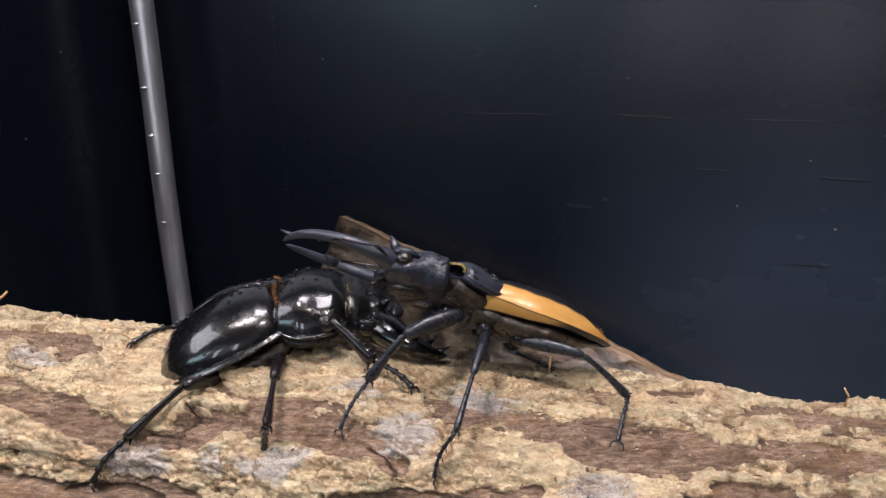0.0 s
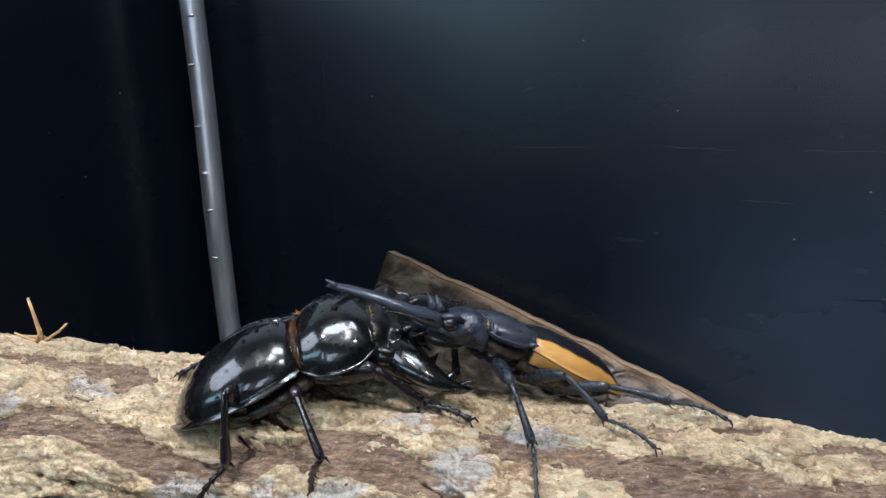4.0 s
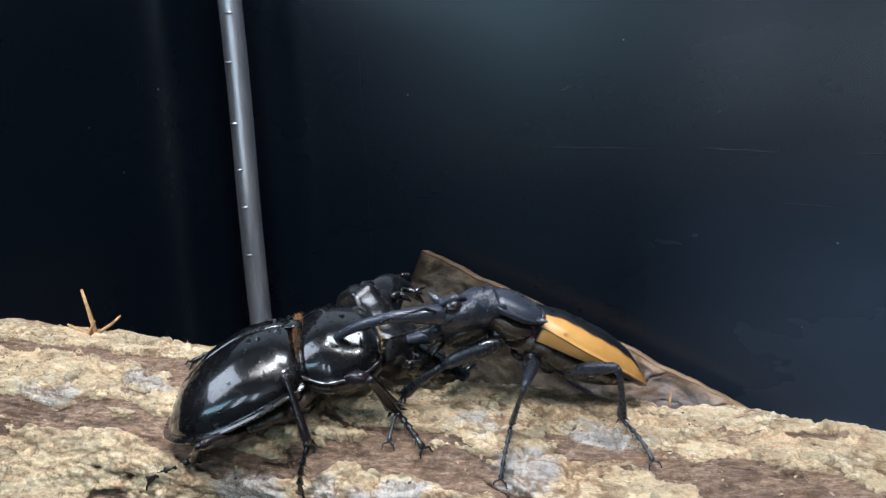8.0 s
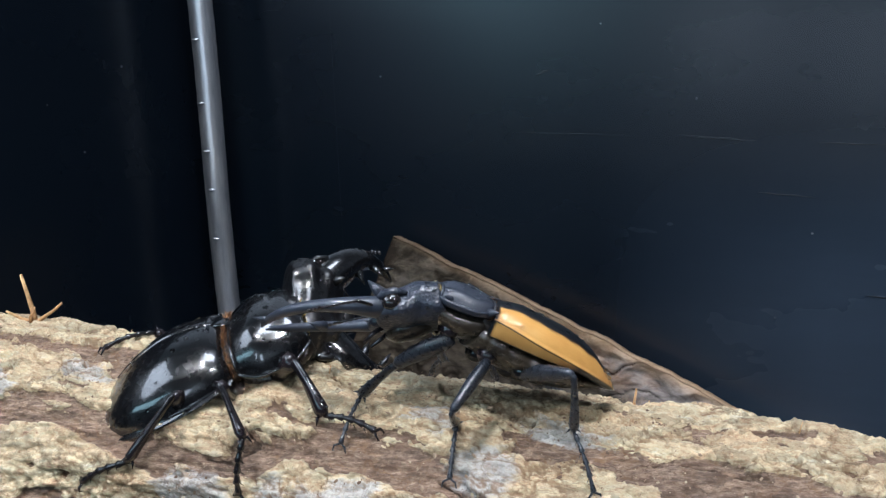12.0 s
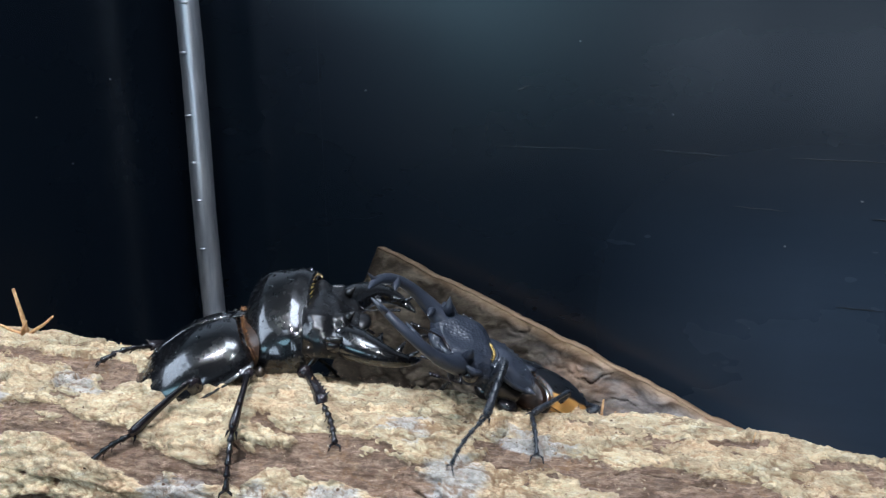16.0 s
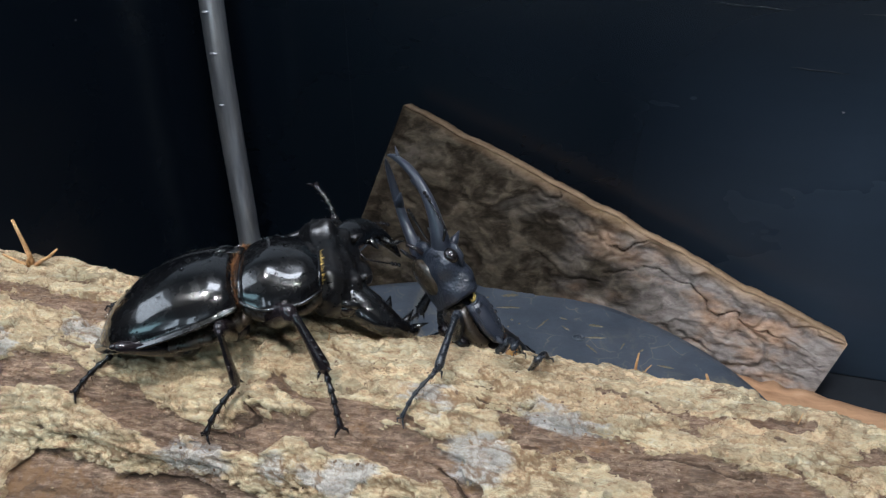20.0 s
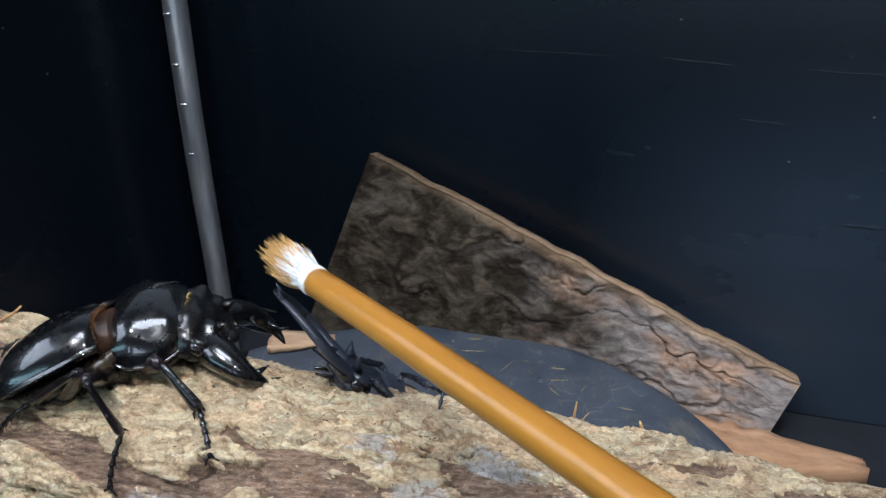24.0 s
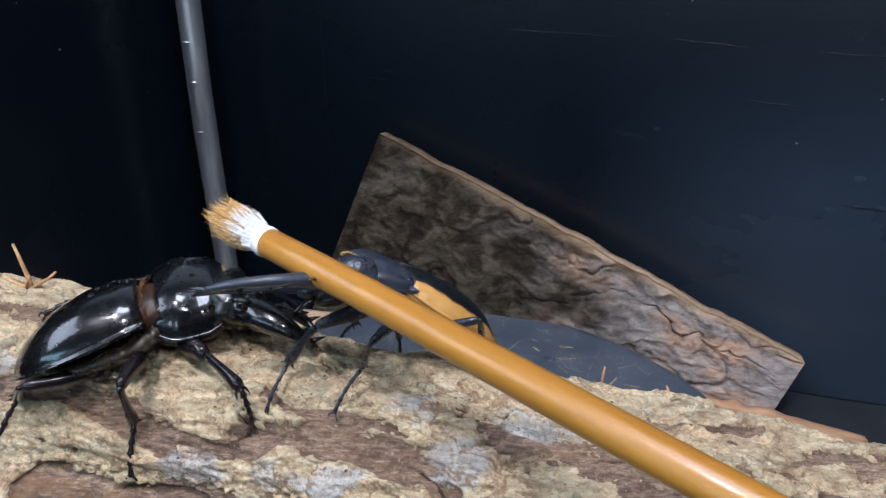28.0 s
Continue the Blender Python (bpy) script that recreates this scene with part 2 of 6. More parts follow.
def dish_material():
    m = Nodes("scuffed_dish")
    n = m.noise(60.0, 7, 0.65)
    v = m.add("ShaderNodeTexVoronoi", Scale=75.0, Randomness=1.0)
    v.feature = "DISTANCE_TO_EDGE"
    warp = m.add("ShaderNodeVectorMath")
    warp.operation = "MULTIPLY_ADD"
    vec = m.add("ShaderNodeTexNoise", Scale=30.0, Detail=4.0)
    m.link(m.coord, vec.inputs["Vector"])
    m.link(vec.outputs["Color"], warp.inputs[0])
    warp.inputs[1].default_value = (0.03, 0.03, 0.03)
    m.link(m.coord, warp.inputs[2])
    m.link(warp.outputs[0], v.inputs["Vector"])
    lines = m.grey(v.outputs["Distance"], 0.0, 0.03, 0.8, 0.0)
    keep = m.grey(n, 0.50, 0.62)
    both = m.tree.nodes.new("ShaderNodeMath")
    both.operation = "MULTIPLY"
    m.link(lines, both.inputs[0])
    m.link(keep, both.inputs[1])
    base = m.ramp(n, [(0.3, (0.044, 0.055, 0.073)), (0.7, (0.090, 0.107, 0.135))])
    base = m.mix(m.grey(m.noise(34.0, 6, 0.7, m.scaled(1, 0.45, 1), 0.8), 0.56, 0.70, 0.0, 0.5), base, (0.26, 0.22, 0.15))
    m.set(Base_Color=m.mix(both.outputs[0], base, (0.24, 0.21, 0.15)), Roughness=m.grey(n, 0.3, 0.7, 0.35, 0.6))
    m.bump(m.noise(300.0, 5), 0.25, 0.001)
    return m.mat


DISH = dish_material()


def plain_material(name, stops, scale, rough, stretch=(1, 1, 1), bump=0.2, metal=0.0, dist=0.001):
    m = Nodes(name)
    n = m.noise(scale, 7, 0.62, m.scaled(*stretch))
    m.set(Base_Color=m.ramp(n, stops), Roughness=rough, Metallic=metal)
    m.bump(n, bump, dist)
    return m.mat


STEEL = plain_material("dull_steel", [(0.3, (0.40, 0.43, 0.47)), (0.5, (0.62, 0.64, 0.67)), (0.7, (0.86, 0.87, 0.88))], 170.0, 0.34, (1, 1, 0.10), 0.35, 0.85)
PALE_WOOD = plain_material("pale_wood", [(0.3, (0.50, 0.30, 0.17)), (0.6, (0.68, 0.46, 0.29)), (0.8, (0.76, 0.58, 0.40))], 150.0, 0.8, (0.2, 1, 1))
RED_WOOD = plain_material("red_wood", [(0.3, (0.42, 0.22, 0.11)), (0.6, (0.62, 0.36, 0.20)), (0.8, (0.72, 0.46, 0.29))], 150.0, 0.8, (0.2, 1, 1))
TWIG = plain_material("dry_fibre", [(0.3, (0.34, 0.17, 0.07)), (0.6, (0.56, 0.33, 0.15)), (0.8, (0.66, 0.46, 0.25))], 700.0, 0.8)
BAMBOO = plain_material("varnished_bamboo", [(0.3, (0.24, 0.095, 0.011)), (0.5, (0.33, 0.145, 0.018)), (0.75, (0.43, 0.21, 0.036))], 90.0, 0.28, (0.08, 1, 1), 0.08)
BAND = plain_material("white_binding", [(0.3, (0.72, 0.72, 0.72)), (0.7, (0.84, 0.84, 0.84))], 500.0, 0.45)
BRISTLE_WHITE = plain_material("white_bristle", [(0.3, (0.66, 0.66, 0.66)), (0.7, (0.85, 0.85, 0.85))], 900.0, 0.6)
BRISTLE_TAN = plain_material("tan_bristle", [(0.3, (0.42, 0.22, 0.06)), (0.6, (0.66, 0.40, 0.13)), (0.8, (0.74, 0.54, 0.26))], 900.0, 0.6)
TABLE = plain_material("dark_table", [(0.3, (0.008, 0.010, 0.014)), (0.7, (0.015, 0.018, 0.024))], 60.0, 0.85)
PLASTER = plain_material("room_plaster", [(0.3, (0.34, 0.35, 0.37)), (0.7, (0.40, 0.41, 0.43))], 8.0, 0.9)


# ---- mesh helpers ----
def mesh_object(name, verts, faces, material, parent=None, label="", smooth=True):
    me = bpy.data.meshes.new(name)
    me.from_pydata([tuple(map(float, v)) for v in verts], [], [tuple(map(int, f)) for f in faces])
    me.materials.append(material)
    if smooth:
        me.polygons.foreach_set("use_smooth", [True] * len(me.polygons))
    me.update()
    ob = new(name, me)
    ob.parent = parent
    return tagged(ob, label) if label else ob


def part(name, bm, material, parent, label="", smooth=True):
    bmesh.ops.recalc_face_normals(bm, faces=bm.faces)
    me = bpy.data.meshes.new(name)
    bm.to_mesh(me)
    bm.free()
    me.materials.append(material)
    if smooth:
        me.polygons.foreach_set("use_smooth", [True] * len(me.polygons))
    ob = new(name, me)
    ob.parent = parent
    return tagged(ob, label) if label else ob


def bevelled_box(bm, size, centre, bevel=0.001, matrix=None):
    made = bmesh.ops.create_cube(bm, size=1.0, matrix=(matrix or Matrix()) @ Matrix.LocRotScale(centre, None, size))
    edges = list({e for v in made["verts"] for e in v.link_edges})
    bmesh.ops.bevel(bm, geom=edges, offset=bevel, segments=2, affect="EDGES")


def tube(bm, points, radii, sides=10, flat=1.0, up=(0, 0, 1)):
    """A round, capped tube through points, flattened along up."""
    pts = [Vector(p) for p in points]
    rings = []
    for i, p in enumerate(pts):
        d = (pts[min(i + 1, len(pts) - 1)] - pts[max(i - 1, 0)]).normalized()
        u = Vector(up) - d * d.dot(Vector(up))
        u = u.normalized() if u.length > 1e-6 else d.orthogonal().normalized()
        w = d.cross(u)
        r = radii[i]
        rings.append([bm.verts.new(p + (w * math.cos(a) + u * math.sin(a) * flat) * r) for a in (2 * math.pi * k / sides for k in range(sides))])
    for a, b in zip(rings, rings[1:]):
        for k in range(sides):
            bm.faces.new((a[k], a[(k + 1) % sides], b[(k + 1) % sides], b[k]))
    bm.faces.new(rings[0][::-1])
    bm.faces.new(rings[-1])
    return rings


def ball(bm, centre, radius, scale=(1, 1, 1), seg=16):
    bmesh.ops.create_uvsphere(bm, u_segments=seg, v_segments=max(6, seg // 2), radius=radius, matrix=Matrix.LocRotScale(centre, None, scale))


def spike(bm, root, tip, radius, sides=6):
    a, b = Vector(root), Vector(tip)
    tube(bm, [a, a.lerp(b, 0.5), b], [radius, radius * 0.6, radius * 0.08], sides)


def fbm(x, y, seed, octaves=5, gain=0.5):
    """Smooth value noise on numpy grids, about -1 to 1."""
    rng = np.random.RandomState(seed)
    table = rng.rand(256, 256) * 2 - 1
    total, amp, norm = np.zeros_like(x), 1.0, 0.0
    for o in range(octaves):
        xi, yi = np.floor(x).astype(int), np.floor(y).astype(int)
        fx, fy = x - xi, y - yi
        fx, fy = fx * fx * (3 - 2 * fx), fy * fy * (3 - 2 * fy)
        a, b = table[xi % 256, yi % 256], table[(xi + 1) % 256, yi % 256]
        c, d = table[xi % 256, (yi + 1) % 256], table[(xi + 1) % 256, (yi + 1) % 256]
        total += amp * ((a * (1 - fx) + b * fx) * (1 - fy) + (c * (1 - fx) + d * fx) * fy)
        norm += amp
        amp *= gain
        x, y = x * 2.03 + 17.1, y * 2.03 + 5.7
    return total / norm * 1.6


def grid_faces(n, m, closed=False, offset=0):
    i, j = np.meshgrid(np.arange(n - 1), np.arange(m if closed else m - 1), indexing="ij")
    k = (j + 1) % m
    return np.stack((i * m + j, (i + 1) * m + j, (i + 1) * m + k, i * m + k), -1).reshape(-1, 4) + offset


# ---- the log on which they stand ----
LOG_C = Vector((0, 0.15568, 0.14639))
LOG_X = Vector((1, -0.20606, -0.07931)).normalized()
LOG_Z = (Vector((0, 0, 1)) - LOG_X * LOG_X.z).normalized()
LOG_Y = LOG_Z.cross(LOG_X)


def log_radius(s):
    return 0.02942 + 0.01217 * s


def log_point(s, degrees, out=0.0):
    """A place on the log: s metres along it, degrees round it from its crest to the front, out metres off its bark."""
    a = radians(degrees)
    return LOG_C + LOG_X * s + (LOG_Z * math.cos(a) - LOG_Y * math.sin(a)) * (log_radius(s) + out)


def band_mask(s, arc, line, width):
    """1 on a line of (s, arc) places in metres, fading out over width."""
    best = np.full(s.shape, 9.0)
    for (x0, y0, w0), (x1, y1, w1) in zip(line, line[1:]):
        dx, dy = x1 - x0, y1 - y0
        f = np.clip(((s - x0) * dx + (arc - y0) * dy) / (dx * dx + dy * dy), 0, 1)
        d = np.hypot(s - x0 - f * dx, arc - y0 - f * dy) / (width * (w0 + (w1 - w0) * f))
        best = np.minimum(best, d * 1.25)
    return np.clip(1.5 - best, 0, 1)


def build_log():
    s = np.concatenate((np.linspace(-0.30, -0.152, 60), np.linspace(-0.15, 0.115, 860), np.linspace(0.117, 0.26, 60)))
    th = np.concatenate((np.linspace(-50, 124, 312), np.linspace(127, 306, 46)))
    S, T = np.meshgrid(s, th, indexing="ij")
    arc = np.where(T > 200, T - 360, T) * 0.000513
    wob = fbm(S * 160, arc * 160, 3, 4)
    ws, wa = S + 0.005 * fbm(S * 130, arc * 160, 4), arc + 0.0030 * fbm(S * 110, arc * 260, 5)
    deg = 0.000513
    brown = np.zeros_like(S)
    # strips where the pale crust has flaked off: places along the log, degrees round it, breadth
    strips = [
        (0.0042, [(-0.14, 50, 1.2), (-0.10, 47, 1.0), (-0.078, 52, 1.0), (-0.063, 55, 0.9), (-0.052, 51, 1.0), (-0.044, 38, 1.1), (-0.027, 42, 1.0), (-0.017, 45, 0.9), (-0.010, 50, 0.7)]),
        (0.0016, [(-0.062, 55, 1.0), (-0.054, 48, 1.0), (-0.053, 38, 0.8)]),
        (0.0052, [(-0.008, 22, 0.5), (0.010, 24, 0.9), (0.022, 28, 1.1), (0.037, 31, 1.1), (0.055, 27, 0.9), (0.075, 25, 0.8), (0.12, 22, 1.0)]),
        (0.0030, [(-0.15, 8, 1.3), (-0.112, 9, 1.3), (-0.096, 13, 1.0), (-0.080, 16, 0.5)]),
        (0.0022, [(-0.052, 28, 0.6), (-0.035, 30, 1.0), (-0.022, 32, 0.6)]),
        (0.0045, [(-0.10, 84, 0.8), (-0.078, 82, 1.0), (-0.060, 76, 0.8), (-0.045, 78, 0.5)]),
        (0.0036, [(0.055, 6, 0.6), (0.080, 4, 1.1), (0.12, 0, 1.4)]),
        (0.0026, [(-0.02, 70, 0.6), (0.0, 62, 1.0), (0.016, 58, 0.7)]),
        (0.0020, [(0.012, -2, 0.6), (0.030, 0, 1.0), (0.050, -4, 0.8)]),
        (0.0024, [(0.045, 45, 0.8), (0.062, 42, 1.0), (0.078, 44, 0.7)]),
    ]
    for width, line in strips:
        brown = np.maximum(brown, band_mask(ws, wa, [(a, b * deg, c) for a, b, c in line], width))
    brown = np.clip(brown + 0.45 * np.clip(fbm(S * 70, arc * 260, 11, 5) - 0.32, 0, 1) * 2, 0, 1)
    ash = np.zeros_like(S)
    for cs, ct, rs, rt in ((-0.009, 38, 0.0068, 0.0045), (-0.033, 57, 0.0052, 0.0034), (-0.099, 24, 0.007, 0.0022), (-0.063, 66, 0.006, 0.003), (-0.046, 62, 0.004, 0.003), (0.004, 16, 0.005, 0.0025), (-0.022, 18, 0.006, 0.0016), (-0.12, 36, 0.007, 0.002), (0.028, 50, 0.006, 0.003)):
        ash = np.maximum(ash, np.clip(1.7 - np.hypot((ws - cs) / rs, (wa - ct * deg) / rt), 0, 1))
    crack = np.zeros_like(S)
    for width, line in (
        (0.00045, [(-0.011, 15.5, 0.6), (-0.004, 14, 1.0), (0.001, 10, 0.7)]),
        (0.0007, [(-0.081, 83, 0.8), (-0.074, 78, 1.2), (-0.066, 76, 1.2), (-0.058, 79, 0.8)]),
        (0.0006, [(-0.055, 36, 0.8), (-0.054, 44, 1.0), (-0.057, 50, 1.0), (-0.064, 53, 0.7)]),
        (0.0004, [(-0.017, 45, 0.8), (-0.012, 49, 1.0), (-0.007, 56, 0.6)]),
        (0.0009, [(-0.085, 18, 0.7), (-0.083, 20, 1.0)]),
        (0.0004, [(0.018, 22, 0.8), (0.030, 24, 1.0), (0.040, 23, 0.7)]),
    ):
        crack = np.maximum(crack, band_mask(S + (ws - S) * 0.5, arc + (wa - arc) * 0.5, [(a, b * deg, c) for a, b, c in line], width))
    lumps = np.abs(fbm(S * 210 + wob * 0.6, arc * 360, 6, 4))
    crumbs = np.abs(fbm(S * 520, arc * 800, 9, 4))
    lumps, crumbs = np.minimum(lumps * 1.6, 1.0), np.minimum(crumbs * 1.6, 1.0)
    ragged = brown + 0.30 * fbm(S * 330, arc * 520, 14, 4) * (brown > 0.02) * (brown < 0.98)
    brown = np.clip((ragged - 0.40) / 0.16, 0, 1)
    sunk = brown
    level = fbm(S * 75 + wob * 0.5, arc * 210 + S * 40, 15, 4) * 5.0
    terrace = np.floor(level) + np.clip((level % 1.0 - 0.78) / 0.22, 0, 1)
    relief = 0.0004 * wob + 0.0011 * fbm(S * 26, arc * 40, 7, 3)
    relief = relief + (0.00060 * lumps ** 0.7 + 0.00040 * crumbs + 0.00034 * terrace) * (1 - 0.60 * sunk) + 0.0005 * sunk * fbm(S * 120, arc * 900, 12, 4) - 0.0013 * sunk - 0.0012 * crack - 0.0007
    # mask for painted shade: strongest where lumps and crumbs lie low
    pit_shade = np.clip(1.25 - lumps * 3.0, 0, 1) * 0.8 + np.clip(1.1 - crumbs * 3.4, 0, 1) * 0.55
    pit_shade = np.clip(pit_shade * (0.55 + 0.9 * np.clip(fbm(S * 60, arc * 110, 13, 3) + 0.3, 0, 1)), 0, 1)
    relief += 0.0062 * np.exp(-((S - 0.100) / 0.012) ** 2) * np.exp(-((T + 20) / 25) ** 2)
    relief -= 0.0041 * np.clip((S - 0.028) / 0.032, 0, 1) * np.clip((-np.where(T > 200, T - 360, T) - 14) / 16, 0, 1)
    low = np.clip((T - 74) / 30, 0, 1)
    relief += 0.015 * low * low * (3 - 2 * low) * np.clip((250 - T) / 60, 0, 1)
    r = 0.02942 + 0.01217 * S + relief
    a = np.radians(T)
    cx, lx, ly, lz = (np.array(v) for v in (LOG_C, LOG_X, LOG_Y, LOG_Z))
    P = cx + lx * S[..., None] + (lz * np.cos(a)[..., None] - ly * np.sin(a)[..., None]) * r[..., None]
    n, m = S.shape
    verts = np.concatenate((P.reshape(-1, 3), [cx + lx * s[0], cx + lx * s[-1]]))
    faces = [tuple(f) for f in grid_faces(n, m, True)]
    for k in range(m):
        faces.append((n * m, k, (k + 1) % m))
        faces.append((n * m + 1, (n - 1) * m + (k + 1) % m, (n - 1) * m + k))
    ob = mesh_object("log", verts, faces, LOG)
    for name, values in (("brown", brown), ("ash", ash), ("crack", crack), ("pit_shade", pit_shade)):
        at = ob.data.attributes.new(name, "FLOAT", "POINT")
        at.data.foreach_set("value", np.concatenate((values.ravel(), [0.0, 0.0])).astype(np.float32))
    return tagged(ob, "pale peeling branch with brown strips and grey patches", "log")


build_log()


def crumb_material():
    m = Nodes("bark_crumb")
    info = m.add("ShaderNodeNewGeometry")
    m.set(Base_Color=m.ramp(info.outputs["Random Per Island"], [(0.0, (0.11, 0.065, 0.040)), (0.5, (0.24, 0.155, 0.10)), (0.8, (0.34, 0.25, 0.165)), (1.0, (0.46, 0.37, 0.25))]), Roughness=0.85)
    m.bump(m.noise(2500.0, 3), 0.5, 0.0003)
    return m.mat


def build_crumbs(count):
    """Loose flakes and crumbs of bark lying all over the log."""
    rng = np.random.RandomState(77)
    verts, faces = [], []
    shape = ((1, 0, 0), (0.35, 0.9, 0), (-0.8, 0.55, 0), (-0.7, -0.6, 0), (0.4, -0.85, 0), (0.1, 0.05, 0.55), (0.0, 0.0, -0.4))
    for k in range(count):
        s, deg = rng.uniform(-0.15, 0.115), rng.uniform(-24, 96)
        if s > 0.03 and deg < 2:
            continue
        size = 0.00010 + 0.00032 * rng.rand() ** 5
        p = np.array(log_point(s, deg, rng.uniform(-0.0007, 0.0002)))
        out = np.array(log_point(s, deg, 0.01)) - np.array(log_point(s, deg, 0.0))
        out = out / np.linalg.norm(out) + rng.normal(0, 0.25, 3)
        out /= np.linalg.norm(out)
        a = np.cross(out, rng.normal(0, 1, 3) + np.array(LOG_X) * 0.0)
        a /= np.linalg.norm(a)
        b = np.cross(out, a)
        long = rng.uniform(1.0, 2.0)
        base = len(verts)
        for x, y, z in shape:
            j = rng.uniform(0.7, 1.25)
            verts.append(p + size * (a * x * long * j + b * y * j + out * z * rng.uniform(0.8, 1.6)))
        for i in range(5):
            faces.append((base + i, base + (i + 1) % 5, base + 5))
            faces.append((base + (i + 1) % 5, base + i, base + 6))
    ob = mesh_object("bark_crumbs", verts, faces, crumb_material(), smooth=False)
    return tagged(ob, "pale and brown bark crumbs scattered over the log", "bark crumbs", kind="stuff")


build_crumbs(5500)


def rough_log(name, centre, axis, length, radius, label):
    u, a = np.meshgrid(np.linspace(-0.5, 0.5, 60), np.linspace(0, 2 * np.pi, 48, endpoint=False), indexing="ij")
    ax = Vector(axis).normalized()
    az = (Vector((0, 0, 1)) - ax * ax.z).normalized()
    ay = az.cross(ax)
    r = radius + 0.0012 * fbm(u * 40, np.cos(a) * 3 + 9, 21) - 0.001
    P = np.array(centre) + np.array(ax) * (u * length)[..., None] + (np.array(az) * np.cos(a)[..., None] + np.array(ay) * np.sin(a)[..., None]) * r[..., None]
    n, m = u.shape
    verts = np.concatenate((P.reshape(-1, 3), [np.array(centre) - np.array(ax) * length / 2, np.array(centre) + np.array(ax) * length / 2]))
    faces = [tuple(f) for f in grid_faces(n, m, True)]
    for k in range(m):
        faces.append((n * m, k, (k + 1) % m))
        faces.append((n * m + 1, (n - 1) * m + (k + 1) % m, (n - 1) * m + k))
    return tagged(mesh_object(name, verts, faces, SLAB), label, "log")


rough_log("under_log", (-0.03, 0.158, 0.0785), (1, -0.20606, -0.07), 0.17, 0.0385, "rough brown log lying under the pale branch")

# ---- tank and room ----
YAW = -15.0
CORNER = Vector((-0.19, 0.508, 0))
TANK = Matrix.Translation(CORNER) @ Euler((0, 0, radians(YAW))).to_matrix().to_4x4()


def slab_wall(name, x0, x1, y0, y1, z0, z1, material, label, frame_of=Matrix(), bevel=0.001):
    bm = bmesh.new()
    bevelled_box(bm, (x1 - x0, y1 - y0, z1 - z0), ((x0 + x1) / 2, (y0 + y1) / 2, (z0 + z1) / 2), bevel)
    ob = part(name, bm, material, None, label, smooth=False)
    ob.matrix_world = frame_of
    return tagged(ob, kind="structure")


slab_wall("wall_back", 0.0, 0.62, 0.0, 0.004, 0.0, 0.33, WALL, "glossy black plastic back wall, lightly scuffed", TANK)
slab_wall("wall_side", -0.004, 0.0, -0.56, 0.004, 0.0, 0.33, WALL, "glossy black plastic side wall", TANK)
slab_wall("wall_far_side", 0.62, 0.624, -0.56, 0.004, 0.0, 0.33, WALL, "glossy black plastic side wall", TANK)
# stretched forward out of view, to block bright reflections in the lower back wall
slab_wall("table_top", -0.9, 1.0, -1.0, 0.75, -0.03, 0.0, TABLE, "dark table top under the tank")
slab_wall("floor", -3.1, 1.6, -2.2, 0.9, -0.80, -0.75, PLASTER, "pale room floor")
slab_wall("wall_room_front", -3.1, 1.7, -2.32, -2.2, 0.20, 2.4, PLASTER, "pale room wall")
# added out of view: dark, so the tank wall reflects little from low down
slab_wall("dark_board_front", -3.1, 1.7, -2.32, -2.19, -0.75, 0.20, TABLE, "unseen dark board added to dim low reflections")
slab_wall("wall_room_rear", -3.1, 1.7, 0.9, 1.02, -0.75, 2.4, PLASTER, "pale room wall")
slab_wall("wall_room_west", -3.12, -3.0, -2.2, 0.9, 0.20, 2.4, PLASTER, "pale room wall")
# the same added dark strip, on the west side
slab_wall("dark_board_west", -3.12, -2.99, -2.18, 0.9, -0.75, 0.20, TABLE, "unseen dark board added to dim low reflections")
slab_wall("wall_room_east", 1.6, 1.72, -2.2, 0.9, -0.75, 2.4, PLASTER, "pale room wall")
slab_wall("ceiling", -3.12, 1.72, -2.32, 1.02, 2.4, 2.5, PLASTER, "pale room ceiling")


def build_rod():
    bm = bmesh.new()
    rng = random.Random(5)
    n = 90
    zs = [0.0008 + 0.335 * i / n for i in range(n + 1)]
    tube(bm, [(0.0004 * math.sin(z * 31), 0.0004 * math.cos(z * 23), z) for z in zs], [0.0070 + rng.uniform(-0.00010, 0.00010) for z in zs], 24, up=(0, 1, 0))
    ob = part("metal_rod", bm, STEEL, None)
    ob.location = (-0.1740, 0.468, 0)
    for k, z in enumerate((0.145, 0.175, 0.198, 0.226, 0.262, 0.29, 0.32)):
        b2 = bmesh.new()
        ball(b2, (rng.uniform(-0.003, 0.003), -0.0070, z), 0.0015, (1.6, 0.8, 0.6), 10)
        part("weld_bead", b2, STEEL, ob)
    return tagged(ob, "dull steel rod with small weld beads, standing upright", "rod")


build_rod()


def scuff(a, b, z0, z1, width):
    """A thin raised scuff on the back wall, from a to b metres along it."""
    bm = bmesh.new()
    tube(bm, [(a + (b - a) * k / 6, -0.0003, z0 + (z1 - z0) * k / 6 + 0.0002 * math.sin(k * 2.1)) for k in range(7)], [width * w for w in (0.2, 0.8, 1.0, 0.7, 1.0, 0.6, 0.2)], 6, 0.25, up=(0, 1, 0))
    ob = part("scuff", bm, SCUFF, bpy.data.objects["wall_back"])
    return ob


